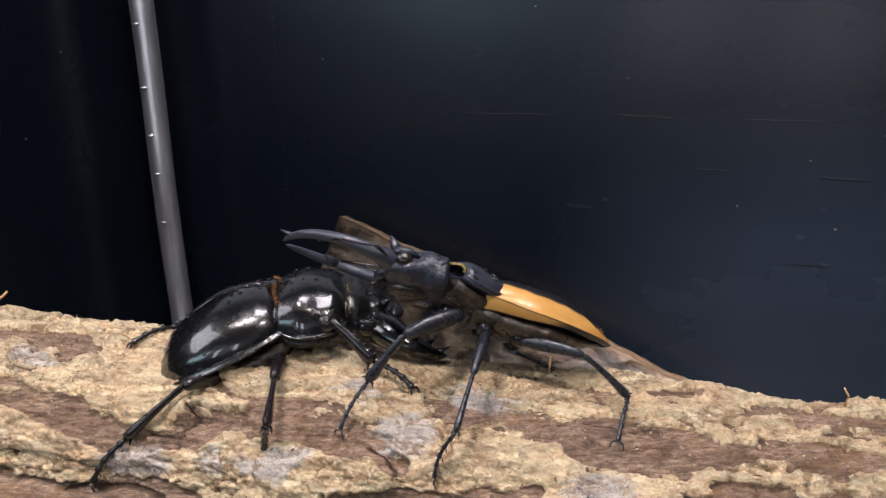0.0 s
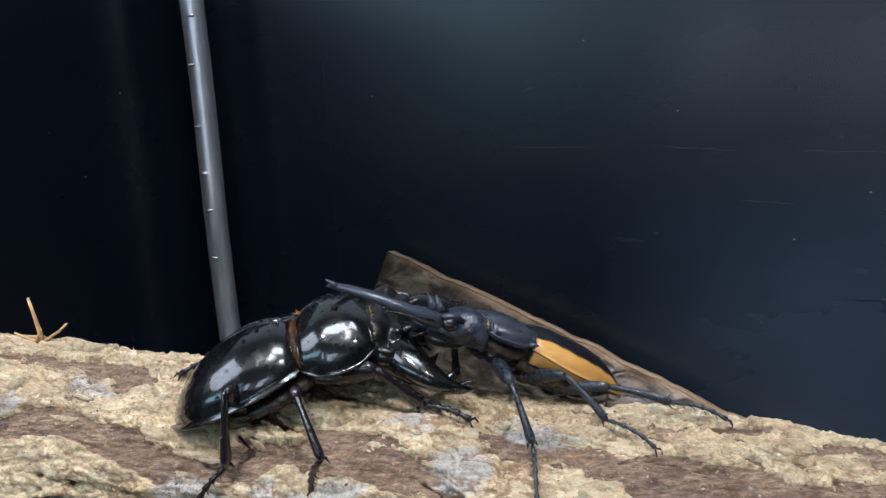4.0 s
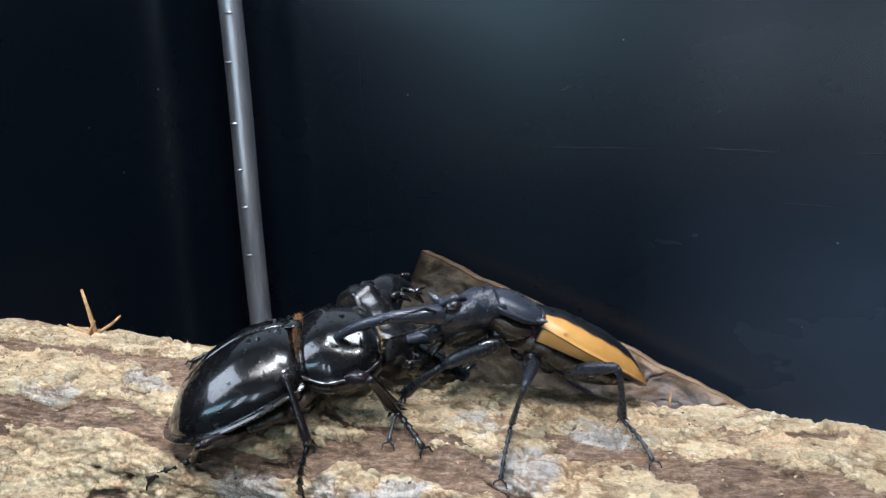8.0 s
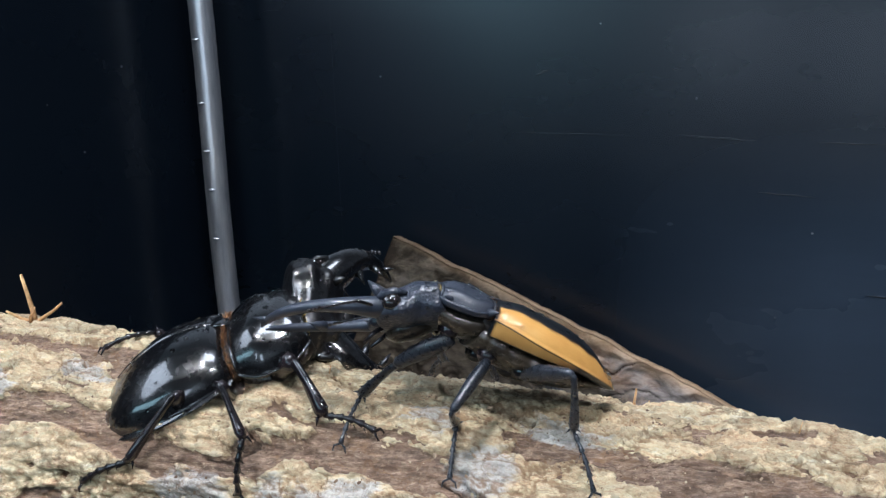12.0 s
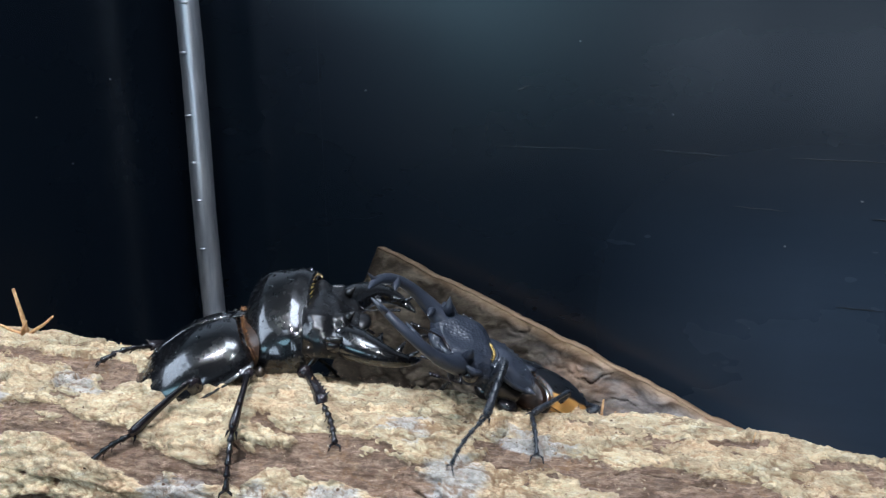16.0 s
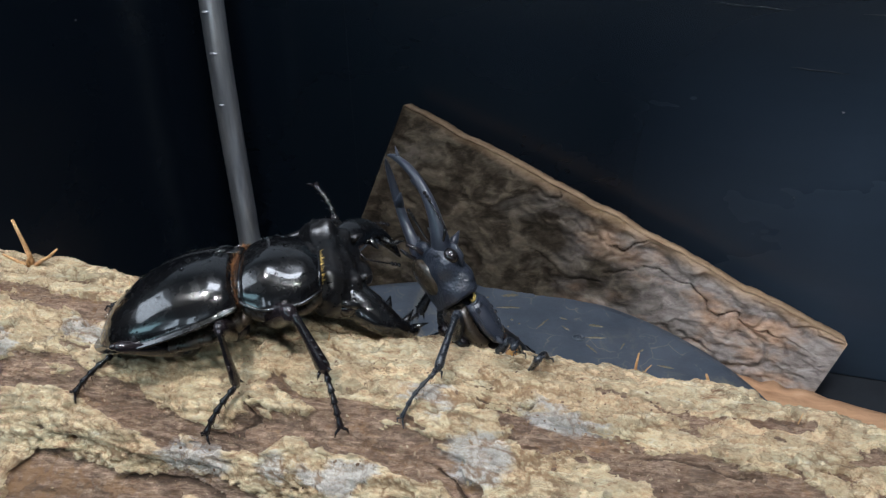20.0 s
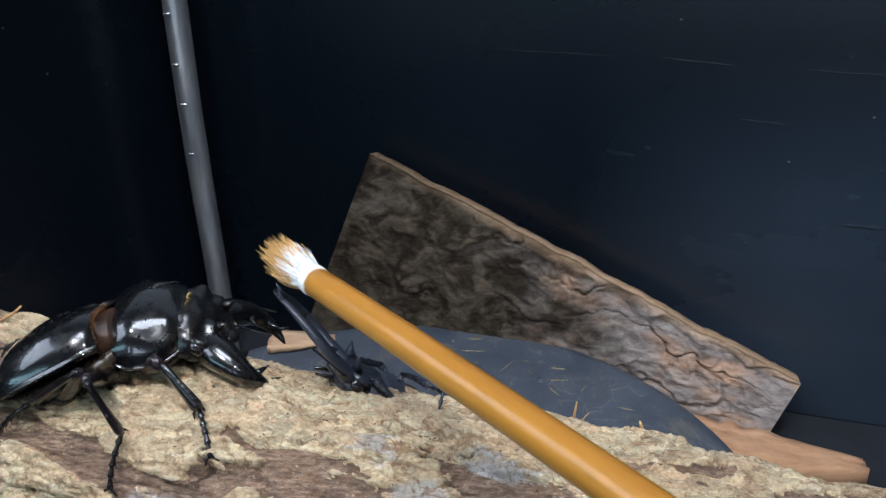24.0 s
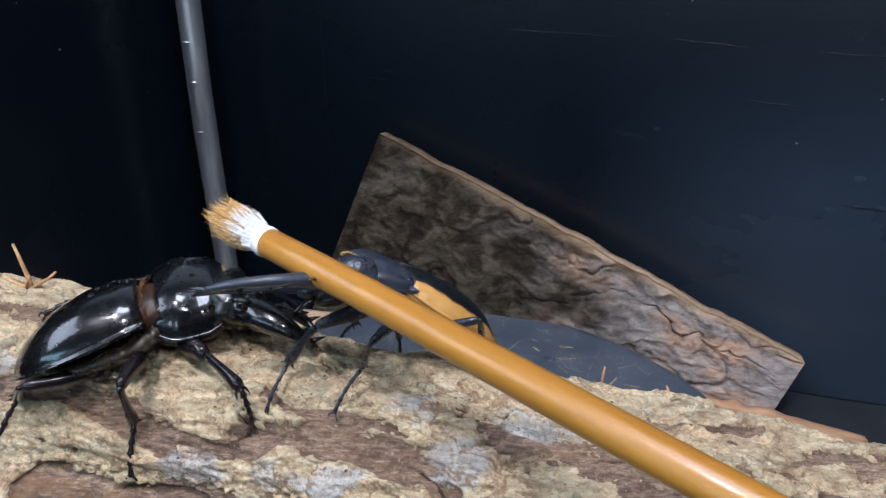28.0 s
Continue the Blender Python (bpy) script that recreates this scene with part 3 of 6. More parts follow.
def build_slab():
    """The leaning piece of bark behind the dish."""
    tl, tr, br, bl = (Vector(p) for p in ((-0.0662, 0.4535, 0.147), (0.1708, 0.3838, 0.0365), (0.1512, 0.3725, 0.0055), (-0.1262, 0.4515, 0.004)))
    n, m = 300, 130
    U, V = np.meshgrid(np.linspace(0, 1, n), np.linspace(0, 1, m), indexing="ij")
    top = np.array(tl) + (np.array(tr) - np.array(tl)) * U[..., None]
    low = np.array(bl) + (np.array(br) - np.array(bl)) * U[..., None]
    P = low + (top - low) * V[..., None]
    x, y = P[..., 0] * 0.95 - P[..., 2] * 0.45, P[..., 2] * 0.9 + P[..., 0] * 0.42
    wx, wy = x + 0.01 * fbm(x * 40, y * 60, 31), y + 0.008 * fbm(x * 50, y * 50, 32)
    plate = fbm(wx * 20, wy * 44, 33, 3)
    ridge = 1 - np.abs(fbm(wx * 15, wy * 34, 34, 3))
    fissure = np.clip(1 - np.abs(fbm(wx * 15, wy * 40, 39, 3)) / 0.05, 0, 1) * np.clip(fbm(x * 22, y * 30, 40, 2) * 1.6 + 0.7, 0, 1)
    relief = 0.0024 * plate - 0.0018 * np.clip(ridge - 0.86, 0, 1) / 0.14 - 0.0042 * fissure + 0.0010 * fbm(x * 90, y * 150, 35, 4) + 0.0005 * fbm(wx * 260, wy * 420, 37, 3)
    # mask of the painted light: grows towards the right end, with a ragged border
    lit_end = np.clip((U + 0.30 * (V - 0.5) - 0.52 + 0.16 * fbm(x * 30, y * 55, 38, 5)) / 0.26, 0, 1) * 0.9
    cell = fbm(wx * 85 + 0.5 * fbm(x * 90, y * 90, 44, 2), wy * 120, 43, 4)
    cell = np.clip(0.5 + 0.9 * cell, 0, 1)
    relief = relief * (0.45 + 0.7 * lit_end) + 0.0014 * (cell - 0.5) * (1 - 0.75 * lit_end)
    fade = np.clip(np.minimum(np.minimum(U, 1 - U) * 60, np.minimum(V, 1 - V) * 30), 0, 1)
    edge_wave = 0.0014 * fbm(U * 14, V * 0 + 3, 36, 3)
    normal = np.array((tr - bl).cross(tl - br).normalized())
    if normal[1] > 0:
        normal = -normal
    P = P + normal * (relief * fade)[..., None]
    P[..., 2] += edge_wave * np.clip(V * 1.3 - 0.3, 0, 1)
    thick = -normal * 0.0125
    # only the rim of the rear sheets is seen: take it round once
    rim = [(i, 0) for i in range(n)] + [(n - 1, j) for j in range(1, m)] + [(i, m - 1) for i in range(n - 2, -1, -1)] + [(0, j) for j in range(m - 2, 0, -1)]
    verts = list(P.reshape(-1, 3))
    faces = [tuple(f) for f in grid_faces(n, m)]
    front = [i * m + j for i, j in rim]
    edge = [0.0] * len(verts)
    last = front
    rng = np.random.RandomState(4)
    for f in (0.15, 0.5, 1.0):
        start = len(verts)
        for i, j in rim:
            verts.append(P[i, j] + thick * f + rng.normal(0, 0.00012, 3))
            edge.append(min(1.0, 0.25 + 1.3 * i / n))
        now = list(range(start, start + len(rim)))
        faces += [(last[k], last[(k + 1) % len(rim)], now[(k + 1) % len(rim)], now[k]) for k in range(len(rim))]
        last = now
    faces.append(tuple(last))
    ob = mesh_object("bark_slab", verts, faces, SLAB)
    for k in range(len(edge)):
        if k < n * m:
            i, j = divmod(k, m)
            edge[k] = max(0.0, 1 - (m - 1 - j) / (2.0 + 14.0 * i / n)) * 0.8 * min(1.0, 0.15 + 1.5 * i / n)
    at = ob.data.attributes.new("edge", "FLOAT", "POINT")
    at.data.foreach_set("value", np.array(edge, dtype=np.float32))
    at = ob.data.attributes.new("fissure", "FLOAT", "POINT")
    at.data.foreach_set("value", np.concatenate(((fissure * fade).ravel(), np.zeros(len(edge) - lit_end.size))).astype(np.float32))
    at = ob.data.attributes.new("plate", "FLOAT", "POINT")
    at.data.foreach_set("value", np.concatenate((cell.ravel(), np.full(len(edge) - lit_end.size, 0.45))).astype(np.float32))
    at = ob.data.attributes.new("lit_end", "FLOAT", "POINT")
    at.data.foreach_set("value", np.concatenate((lit_end.ravel(), np.zeros(len(edge) - lit_end.size))).astype(np.float32))
    return tagged(ob, "thick brown slab of fissured bark leaning on the black wall", "bark")


build_slab()


def build_dish():
    bm = bmesh.new()
    prof = [(0.0, 0.0415), (0.10, 0.0418), (0.150, 0.0422), (0.158, 0.0430), (0.163, 0.0428), (0.1645, 0.0408), (0.163, 0.020), (0.160, 0.0), (0.0, 0.0)]
    seg = 160
    rings = []
    for r, z in prof:
        if r == 0:
            rings.append([bm.verts.new((0, 0, z))] * seg)
        else:
            rings.append([bm.verts.new((r * math.cos(2 * math.pi * k / seg), r * math.sin(2 * math.pi * k / seg), z)) for k in range(seg)])
    for a, b in zip(rings, rings[1:]):
        for k in range(seg):
            vs = [a[k], a[(k + 1) % seg], b[(k + 1) % seg], b[k]]
            bm.faces.new(list(dict.fromkeys(vs)))
    ob = part("round_dish", bm, DISH, None)
    ob.location = (-0.041, 0.2725, 0.0)
    return tagged(ob, "round dark plastic dish with pale scratches, upturned", "dish")


DISH_THING = build_dish()
SOIL = plain_material("dried_soil", [(0.3, (0.10, 0.085, 0.062)), (0.5, (0.17, 0.145, 0.100)), (0.75, (0.26, 0.225, 0.16))], 700.0, 0.9)


def mould_ring(x, y, radius):
    """The round mark that the mould left in the dish."""
    bm = bmesh.new()
    for r, h in ((radius, 0.0006), (radius * 0.45, 0.0003)):
        loop = [(x - DISH_THING.location.x + r * math.cos(k * 0.2618), y - DISH_THING.location.y + r * math.sin(k * 0.2618), 0.0420 + h * 0.5) for k in range(25)]
        tube(bm, loop, [h] * 25, 6)
    part("mould_ring", bm, DISH, DISH_THING)


def smear(x, y, long, wide, angle, seed):
    """A low crust of dried soil on the dish, with a ragged outline."""
    rng = random.Random(seed)
    bm = bmesh.new()
    c, q = math.cos(radians(angle)), math.sin(radians(angle))
    x, y = x - DISH_THING.location.x, y - DISH_THING.location.y
    n = 26
    rings = []
    for f, z in ((1.0, 0.0418), (0.75, 0.0424), (0.35, 0.0426)):
        ring = []
        for k in range(n):
            a = 2 * math.pi * k / n
            w = f * (0.65 + 0.35 * noise.noise(Vector((math.cos(a) * 2.4 + seed, math.sin(a) * 2.4, f))) + rng.uniform(-0.16, 0.16))
            u, v = long * 0.5 * w * math.cos(a), wide * 0.5 * w * math.sin(a)
            ring.append(bm.verts.new((x + u * c - v * q, y + u * q + v * c, z + rng.uniform(-0.0001, 0.0001))))
        rings.append(ring)
    for a, b in zip(rings, rings[1:]):
        for k in range(n):
            bm.faces.new((a[k], a[(k + 1) % n], b[(k + 1) % n], b[k]))
    bm.faces.new(rings[-1])
    part("dried_smear", bm, SOIL, DISH_THING, "tan crust of dried soil")


mould_ring(0.031, 0.3773, 0.0026)
for k_, args in enumerate(((0.040, 0.3773, 0.017, 0.0020, 0), (0.041, 0.389, 0.015, 0.0040, -12), (0.037, 0.367, 0.014, 0.0016, -58), (0.053, 0.370, 0.011, 0.0014, 62), (0.025, 0.386, 0.010, 0.0014, 130), (-0.004, 0.421, 0.022, 0.0085, 4), (-0.006, 0.407, 0.024, 0.0030, 2), (-0.020, 0.409, 0.016, 0.0028, -8), (0.013, 0.391, 0.021, 0.0014, 56), (-0.004, 0.394, 0.0022, 0.0022, 0), (0.000, 0.390, 0.0018, 0.0018, 0), (-0.006, 0.387, 0.0020, 0.0016, 0), (0.021, 0.418, 0.0022, 0.0018, 0), (-0.018, 0.418, 0.0030, 0.0022, 0), (0.024, 0.396, 0.007, 0.0018, -30), (0.072, 0.352, 0.014, 0.0024, -20), (0.062, 0.366, 0.006, 0.0014, 40))):
    smear(*args, 40 + k_)


# ---- the two beetles ----
MM = 0.001


def curve_of(stops, x):
    """A smooth curve through stops that does not overshoot."""
    xs, ys = zip(*stops)
    n = len(xs)
    slopes = [(ys[i + 1] - ys[i]) / (xs[i + 1] - xs[i]) for i in range(n - 1)]
    tang = [slopes[0]] + [0.0 if slopes[i - 1] * slopes[i] <= 0 else 2 * slopes[i - 1] * slopes[i] / (slopes[i - 1] + slopes[i]) for i in range(1, n - 1)] + [slopes[-1]]
    i = max(0, min(n - 2, int(np.searchsorted(xs, x)) - 1))
    h = xs[i + 1] - xs[i]
    f = max(0.0, min(1.0, (x - xs[i]) / h))
    return ys[i] * (2 * f ** 3 - 3 * f * f + 1) + tang[i] * h * (f ** 3 - 2 * f * f + f) + ys[i + 1] * (3 * f * f - 2 * f ** 3) + tang[i + 1] * h * (f ** 3 - f * f)


def body_loft(name, length, wide, top, low, material, parent, label="", power=2.3, rings=26, sides=36, groove=0.0, edge=0.0, start=0.0):
    """A closed shell along x: half breadth, upper and lower outline by place along it, in millimetres. edge: a sharp rim at the sides."""
    verts, faces = [], []
    for i in range(rings):
        f = 0.5 - 0.5 * math.cos(math.pi * i / (rings - 1))
        x = start + length * f
        w, t, b = curve_of(wide, f), curve_of(top, f), curve_of(low, f)
        shrink = 1 - groove * (math.sin(f * math.pi * 7) ** 8)
        mid = t + (b - t) * 0.55
        for k in range(sides):
            a = 2 * math.pi * k / sides
            c, s = math.cos(a), math.sin(a)
            y = w * math.copysign(abs(c) ** (2 / power), c) * shrink
            if edge and abs(s) < 0.26:
                y *= 1 + edge * (1 - abs(s) / 0.26)
            z = mid + ((t - mid) if s > 0 else (mid - b)) * math.copysign(abs(s) ** (2 / power), s) * shrink
            verts.append((x * MM, y * MM, z * MM))
    faces = [tuple(f) for f in grid_faces(rings, sides, True)]
    faces.append(tuple(range(sides))[::-1])
    faces.append(tuple((rings - 1) * sides + k for k in range(sides)))
    ob = mesh_object(name, verts, [f[::-1] if len(f) == 4 else f for f in faces], material, parent, label)
    return ob


def plan_width(stops, round_from, power, f):
    """Half breadth at f, closed to nothing at f = 1 by a rounded end."""
    w = curve_of(stops, f)
    if f > round_from:
        u = min(1.0, (f - round_from) / (1 - round_from))
        w *= max(0.0, 1 - u ** power) ** (1 / power)
    return w


def elytron(side, spec, parent):
    """One wing case: a dome from the seam to its edge, a flat rim round it and a flank turned under."""
    n, m = 72, 30
    length, flange = spec["length"], spec["flange"]
    fs = [0.5 - 0.5 * math.cos(math.pi * i / (n - 1)) for i in range(n)]
    edge = [(-spec["gap"] - (length - spec["gap"]) * f, plan_width(spec["wide"], *spec["end"], f)) for f in fs]
    verts, orange = [], []
    for i, f in enumerate(fs):
        x, w = edge[i]
        (x0, w0), (x1, w1) = edge[max(0, i - 1)], edge[min(n - 1, i + 1)]
        out = Vector((w1 - w0, x0 - x1, 0)).normalized() if i < n - 1 else Vector((-1, 0, 0))
        t, r = curve_of(spec["top"], f), curve_of(spec["rim"], f)
        thin = (w / max(w for _, w in edge)) ** 0.5
        t = r + (t - r) * min(1.0, thin * 1.15) if f > 0.6 else t
        lip = 0.9 * max(0.0, 1 - f / 0.02)
        for k in range(m):
            v = k / (m - 1)
            a = v * math.pi / 2
            y, z = w * math.sin(a) ** 0.95, r + (t - r - lip) * math.cos(a) ** spec["dome"]
            if k == 0:
                z -= 0.25 * min(1.0, thin)
            if k == 1:
                z += 0.04
            verts.append((x, side * (y + 0.02), z))
            orange.append(max(0.0, min(1.0, (v - spec["band"](f)) / 0.03)) * max(0.0, min(1.0, (f - 0.010) / 0.010)) * max(0.0, min(1.0, (0.965 - f) / 0.03)))
        deep = spec["flank"] * max(0.12, 1 - f / 0.75)
        tail = 0.25 + 0.75 * min(1.0, thin * 1.3)
        warm = max(0.0, min(1.0, (0.62 - f) / 0.12)) * max(0.0, min(1.0, (f - 0.010) / 0.010))
        for reach, drop, share in ((flange, -flange * 0.08, 1.0), (flange, 0.35, 0.0), (flange * 0.2, 0.45, warm), (-0.15, 0.45 + deep, warm * 0.8), (-1.4, 0.6 + deep, 0.0)):
            verts.append((x + out.x * reach * (1 if f > 0.02 else 0.2), side * max(0.02, w + out.y * reach), r - drop * tail))
            orange.append(share if flange < 0.5 else 0.0)
        verts.append((x, side * 0.02, r - 0.2))
        orange.append(0.0)
    cols = m + 6
    faces = [tuple(f) if side > 0 else tuple(f)[::-1] for f in grid_faces(n, cols, True)]
    faces += [tuple(range(cols)), tuple((n - 1) * cols + k for k in range(cols))]
    ob = mesh_object("elytron", [tuple(c * MM for c in v) for v in verts], faces, spec["case"], parent, spec["case_label"])
    at = ob.data.attributes.new("orange", "FLOAT", "POINT")
    at.data.foreach_set("value", np.array(orange, dtype=np.float32))
    return ob


def shield(name, length, wide, top, rim, dome, material, parent, dents=(), start=0.3, rings=44, cols=60):
    """A domed plate along x with rolled front and rear edges. dents: (place along, place across -1 to 1, height, reach)."""
    verts = []
    for i in range(rings):
        f = 0.5 - 0.5 * math.cos(math.pi * i / (rings - 1))
        w, t, r = curve_of(wide, f), curve_of(top, f), curve_of(rim, f)
        roll = min(1.0, min(f, 1 - f) / 0.035)
        roll = 0.90 + 0.10 * math.sqrt(1 - (1 - roll) ** 2)
        for k in range(cols):
            v = 2 * k / (cols - 1) - 1
            a = v * math.pi / 2
            y = w * math.copysign(abs(math.sin(a)) ** 0.95, v)
            z = r + (t - r) * roll * math.cos(a) ** dome
            for df, dv, high, reach in dents:
                g = ((f - df) * length) ** 2 + ((abs(v) - dv) * w * 1.2) ** 2
                z += high * math.exp(-g / (reach * reach))
            verts.append((start + length * f, y * (0.5 + 0.5 * roll), z))
        for y, z in ((1.015, -0.5), (0.90, -0.9), (0.4, -0.6), (-0.4, -0.6), (-0.90, -0.9), (-1.015, -0.5)):
            verts.append((start + length * f, y * w * (0.5 + 0.5 * roll), r + z))
    count = cols + 6
    faces = [tuple(f) for f in grid_faces(rings, count, True)]
    faces += [tuple(range(count)), tuple((rings - 1) * count + k for k in range(count))]
    return mesh_object(name, [tuple(c * MM for c in v) for v in verts], faces, material, parent)


def edge_bead(spec, side, thick, parent):
    """The raised bead along one side of the chest shield, turned in at both ends."""
    bm = bmesh.new()
    pts = []
    for k in range(31):
        f = k / 30
        pts.append(Vector((spec["chest_start"] + (spec["chest_len"] - spec["chest_start"] + 0.3) * f, side * (curve_of(spec["chest_wide"], f) + 0.12), curve_of(spec["chest_rim"], f) - 0.1)) * MM)
    tube(bm, pts, [thick * MM * (0.4 if k in (0, 30) else 1.0) for k in range(31)], 8)
    return part("side_bead", bm, spec["chest_mat"], parent)


def collar(spec, f, thick, parent):
    """A raised rim across the chest shield at f of its length."""
    w, t, r = (curve_of(spec[k], f) for k in ("chest_wide", "chest_top", "chest_rim"))
    bm = bmesh.new()
    pts = []
    for k in range(41):
        a = radians(-90 + 180 * k / 40)
        pts.append(Vector((spec["chest_start"] + (spec["chest_len"] - spec["chest_start"] + 0.3) * f, w * math.copysign(abs(math.sin(a)) ** 0.95, a), r + (t - r) * 0.97 * max(0.0, math.cos(a)) ** spec["chest_dome"])) * MM)
    tube(bm, pts, [thick * MM * (0.5 if k in (0, 40) else 1.0) for k in range(41)], 8)
    return part("rim", bm, spec["chest_mat"], parent)


def head_shell(spec, parent):
    """The head capsule with its ridges, dents and uneven surface."""
    rings, sides = 54, 72
    verts = []
    length = spec["head_len"]
    for i in range(rings):
        f = 0.5 - 0.5 * math.cos(math.pi * i / (rings - 1))
        w, t, b = (curve_of(spec[k], f) for k in ("head_wide", "head_top", "head_low"))
        mid = t + (b - t) * 0.5
        roll = min(1.0, min(f, 1 - f) / 0.05)
        roll = 0.84 + 0.16 * math.sqrt(1 - (1 - roll) ** 2)
        for k in range(sides):
            a = 2 * math.pi * k / sides
            c, s = math.cos(a), math.sin(a)
            y = w * math.copysign(abs(c) ** 0.82, c) * roll
            z = mid + ((t - mid) if s > 0 else (mid - b)) * math.copysign(abs(s) ** 0.74, s) * roll
            x = length * f
            lift = 0.0
            for px, py, pz, high, reach in spec["head_lumps"]:
                g = (x - px) ** 2 + (abs(y) - py) ** 2 + (z - pz) ** 2
                lift += high * math.exp(-g / (reach * reach))
            lift += spec["head_rough"] * noise.noise(Vector((x * 0.34, y * 0.34, z * 0.34 + 7)))
            verts.append((x, y + lift * c, z + lift * s))
    faces = [tuple(f)[::-1] for f in grid_faces(rings, sides, True)]
    faces += [tuple(range(sides))[::-1], tuple((rings - 1) * sides + k for k in range(sides))]
    return mesh_object("head", [tuple(c * MM for c in v) for v in verts], faces, spec["head_mat"], parent)


def two_tone_material():
    m = Nodes("orange_and_black_shell")
    n = m.noise(300.0, 5, 0.6, m.scaled(0.3, 1, 1))
    orange = m.ramp(n, [(0.3, (0.41, 0.200, 0.050)), (0.55, (0.50, 0.265, 0.072)), (0.8, (0.57, 0.335, 0.110))])
    m.set(Base_Color=m.mix(m.attr("orange"), (0.006, 0.007, 0.009), orange), Roughness=0.30, Coat_Weight=0.08, Coat_Roughness=0.12)
    m.bump(m.noise(1500.0, 4), 0.08, 0.0003)
    return m.mat


TWO_TONE = two_tone_material()
HAIR_STRAND = plain_material("hair_strand", [(0.35, (0.05, 0.020, 0.008)), (0.55, (0.20, 0.085, 0.026)), (0.8, (0.46, 0.25, 0.09))], 700.0, 0.5)
YELLOW_HAIR = plain_material("yellow_hair", [(0.3, (0.34, 0.23, 0.06)), (0.6, (0.52, 0.37, 0.12)), (0.8, (0.62, 0.47, 0.20))], 1500.0, 0.55)


def granular_material():
    m = Nodes("granular_shell")
    v = m.add("ShaderNodeTexVoronoi", Scale=1500.0)
    m.link(m.coord, v.inputs["Vector"])
    m.set(Base_Color=(0.019, 0.023, 0.034), Roughness=0.33)
    m.bump(v.outputs["Distance"], 0.28, 0.0005)
    return m.mat


GRANULAR = granular_material()


def leg_part(kind, length, thick, spines, material, parent):
    """femur, tibia or tarsus, along x from its upper joint."""
    bm = bmesh.new()
    extra = []
    L = length
    if kind == "femur":
        tube(bm, [(L * f * MM, 0, 0.5 * math.sin(f * 3.1) * MM) for f in (0, 0.06, 0.2, 0.4, 0.6, 0.8, 0.93, 1.0)], [thick * r * MM for r in (0.55, 0.85, 1.05, 1.15, 1.05, 0.85, 0.78, 0.45)], 12, 0.75, up=(0, 1, 0))
    elif kind == "tibia":
        tube(bm, [(L * f * MM, 0, 0.35 * math.sin(f * 3.1) * MM) for f in (0, 0.05, 0.2, 0.45, 0.7, 0.9, 1.0)], [thick * r * MM for r in (0.45, 0.62, 0.58, 0.66, 0.80, 0.95, 0.65)], 10, 0.7, up=(0, 1, 0))
        for k in range(spines):
            f = 0.92 - 0.72 * k / max(1, spines)
            extra.append(("spine", bmesh.new()))
            spike(extra[-1][1], (L * f * MM, 0, thick * 0.45 * MM), (L * (f + 0.05) * MM, 0, thick * 1.55 * (1 - 0.08 * k) * MM), thick * 0.28 * MM)
        for y in (0.5, -0.5):
            extra.append(("spur", bmesh.new()))
            spike(extra[-1][1], (L * 0.97 * MM, y * thick * MM, -thick * 0.3 * MM), (L * 1.07 * MM, y * 1.5 * thick * MM, -thick * 0.9 * MM), thick * 0.2 * MM)
    else:
        pts, rad = [], []
        n = 5
        for k in range(n):
            a = L * 0.90 * k / n
            step = L * 0.90 / n * (1.0 if k < n - 1 else 1.15)
            for f, r in ((0.02, 0.34), (0.45, 0.44), (0.82, 0.62), (0.97, 0.36)):
                x = a + step * f
                pts.append((x * MM, 0, 1.1 * math.sin(x / L * 3.1) * MM))
                rad.append(thick * r * MM)
        tube(bm, pts, rad, 8, 1.0, up=(0, 1, 0))
        for y in (1, -1):
            extra.append(("claw", bmesh.new()))
            tube(extra[-1][1], [(L * 0.90 * MM, 0, 0.2 * MM), (L * 0.96 * MM, y * 0.09 * L * MM, 0.3 * MM), (L * 1.02 * MM, y * 0.11 * L * MM, -0.5 * MM), (L * 1.0 * MM, y * 0.09 * L * MM, -1.0 * MM)], [thick * r * MM for r in (0.26, 0.22, 0.14, 0.03)], 6)
        for k in range(1, n):
            x = L * 0.90 * k / n
            for y in (0.6, -0.6):
                spike(bm, (x * MM, y * 0.4 * thick * MM, 0.4 * MM), ((x + 0.7) * MM, y * thick * MM, -0.3 * MM), thick * 0.1 * MM, 4)
    made = part(kind, bm, material, parent)
    for name, piece in extra:
        part(name, piece, material, made)
    return made


def water_material():
    m = Nodes("water_drop")
    m.set(Base_Color=(1.0, 1.0, 1.0), Roughness=0.02, Transmission_Weight=1.0, IOR=1.33)
    return m.mat


WATER = water_material()


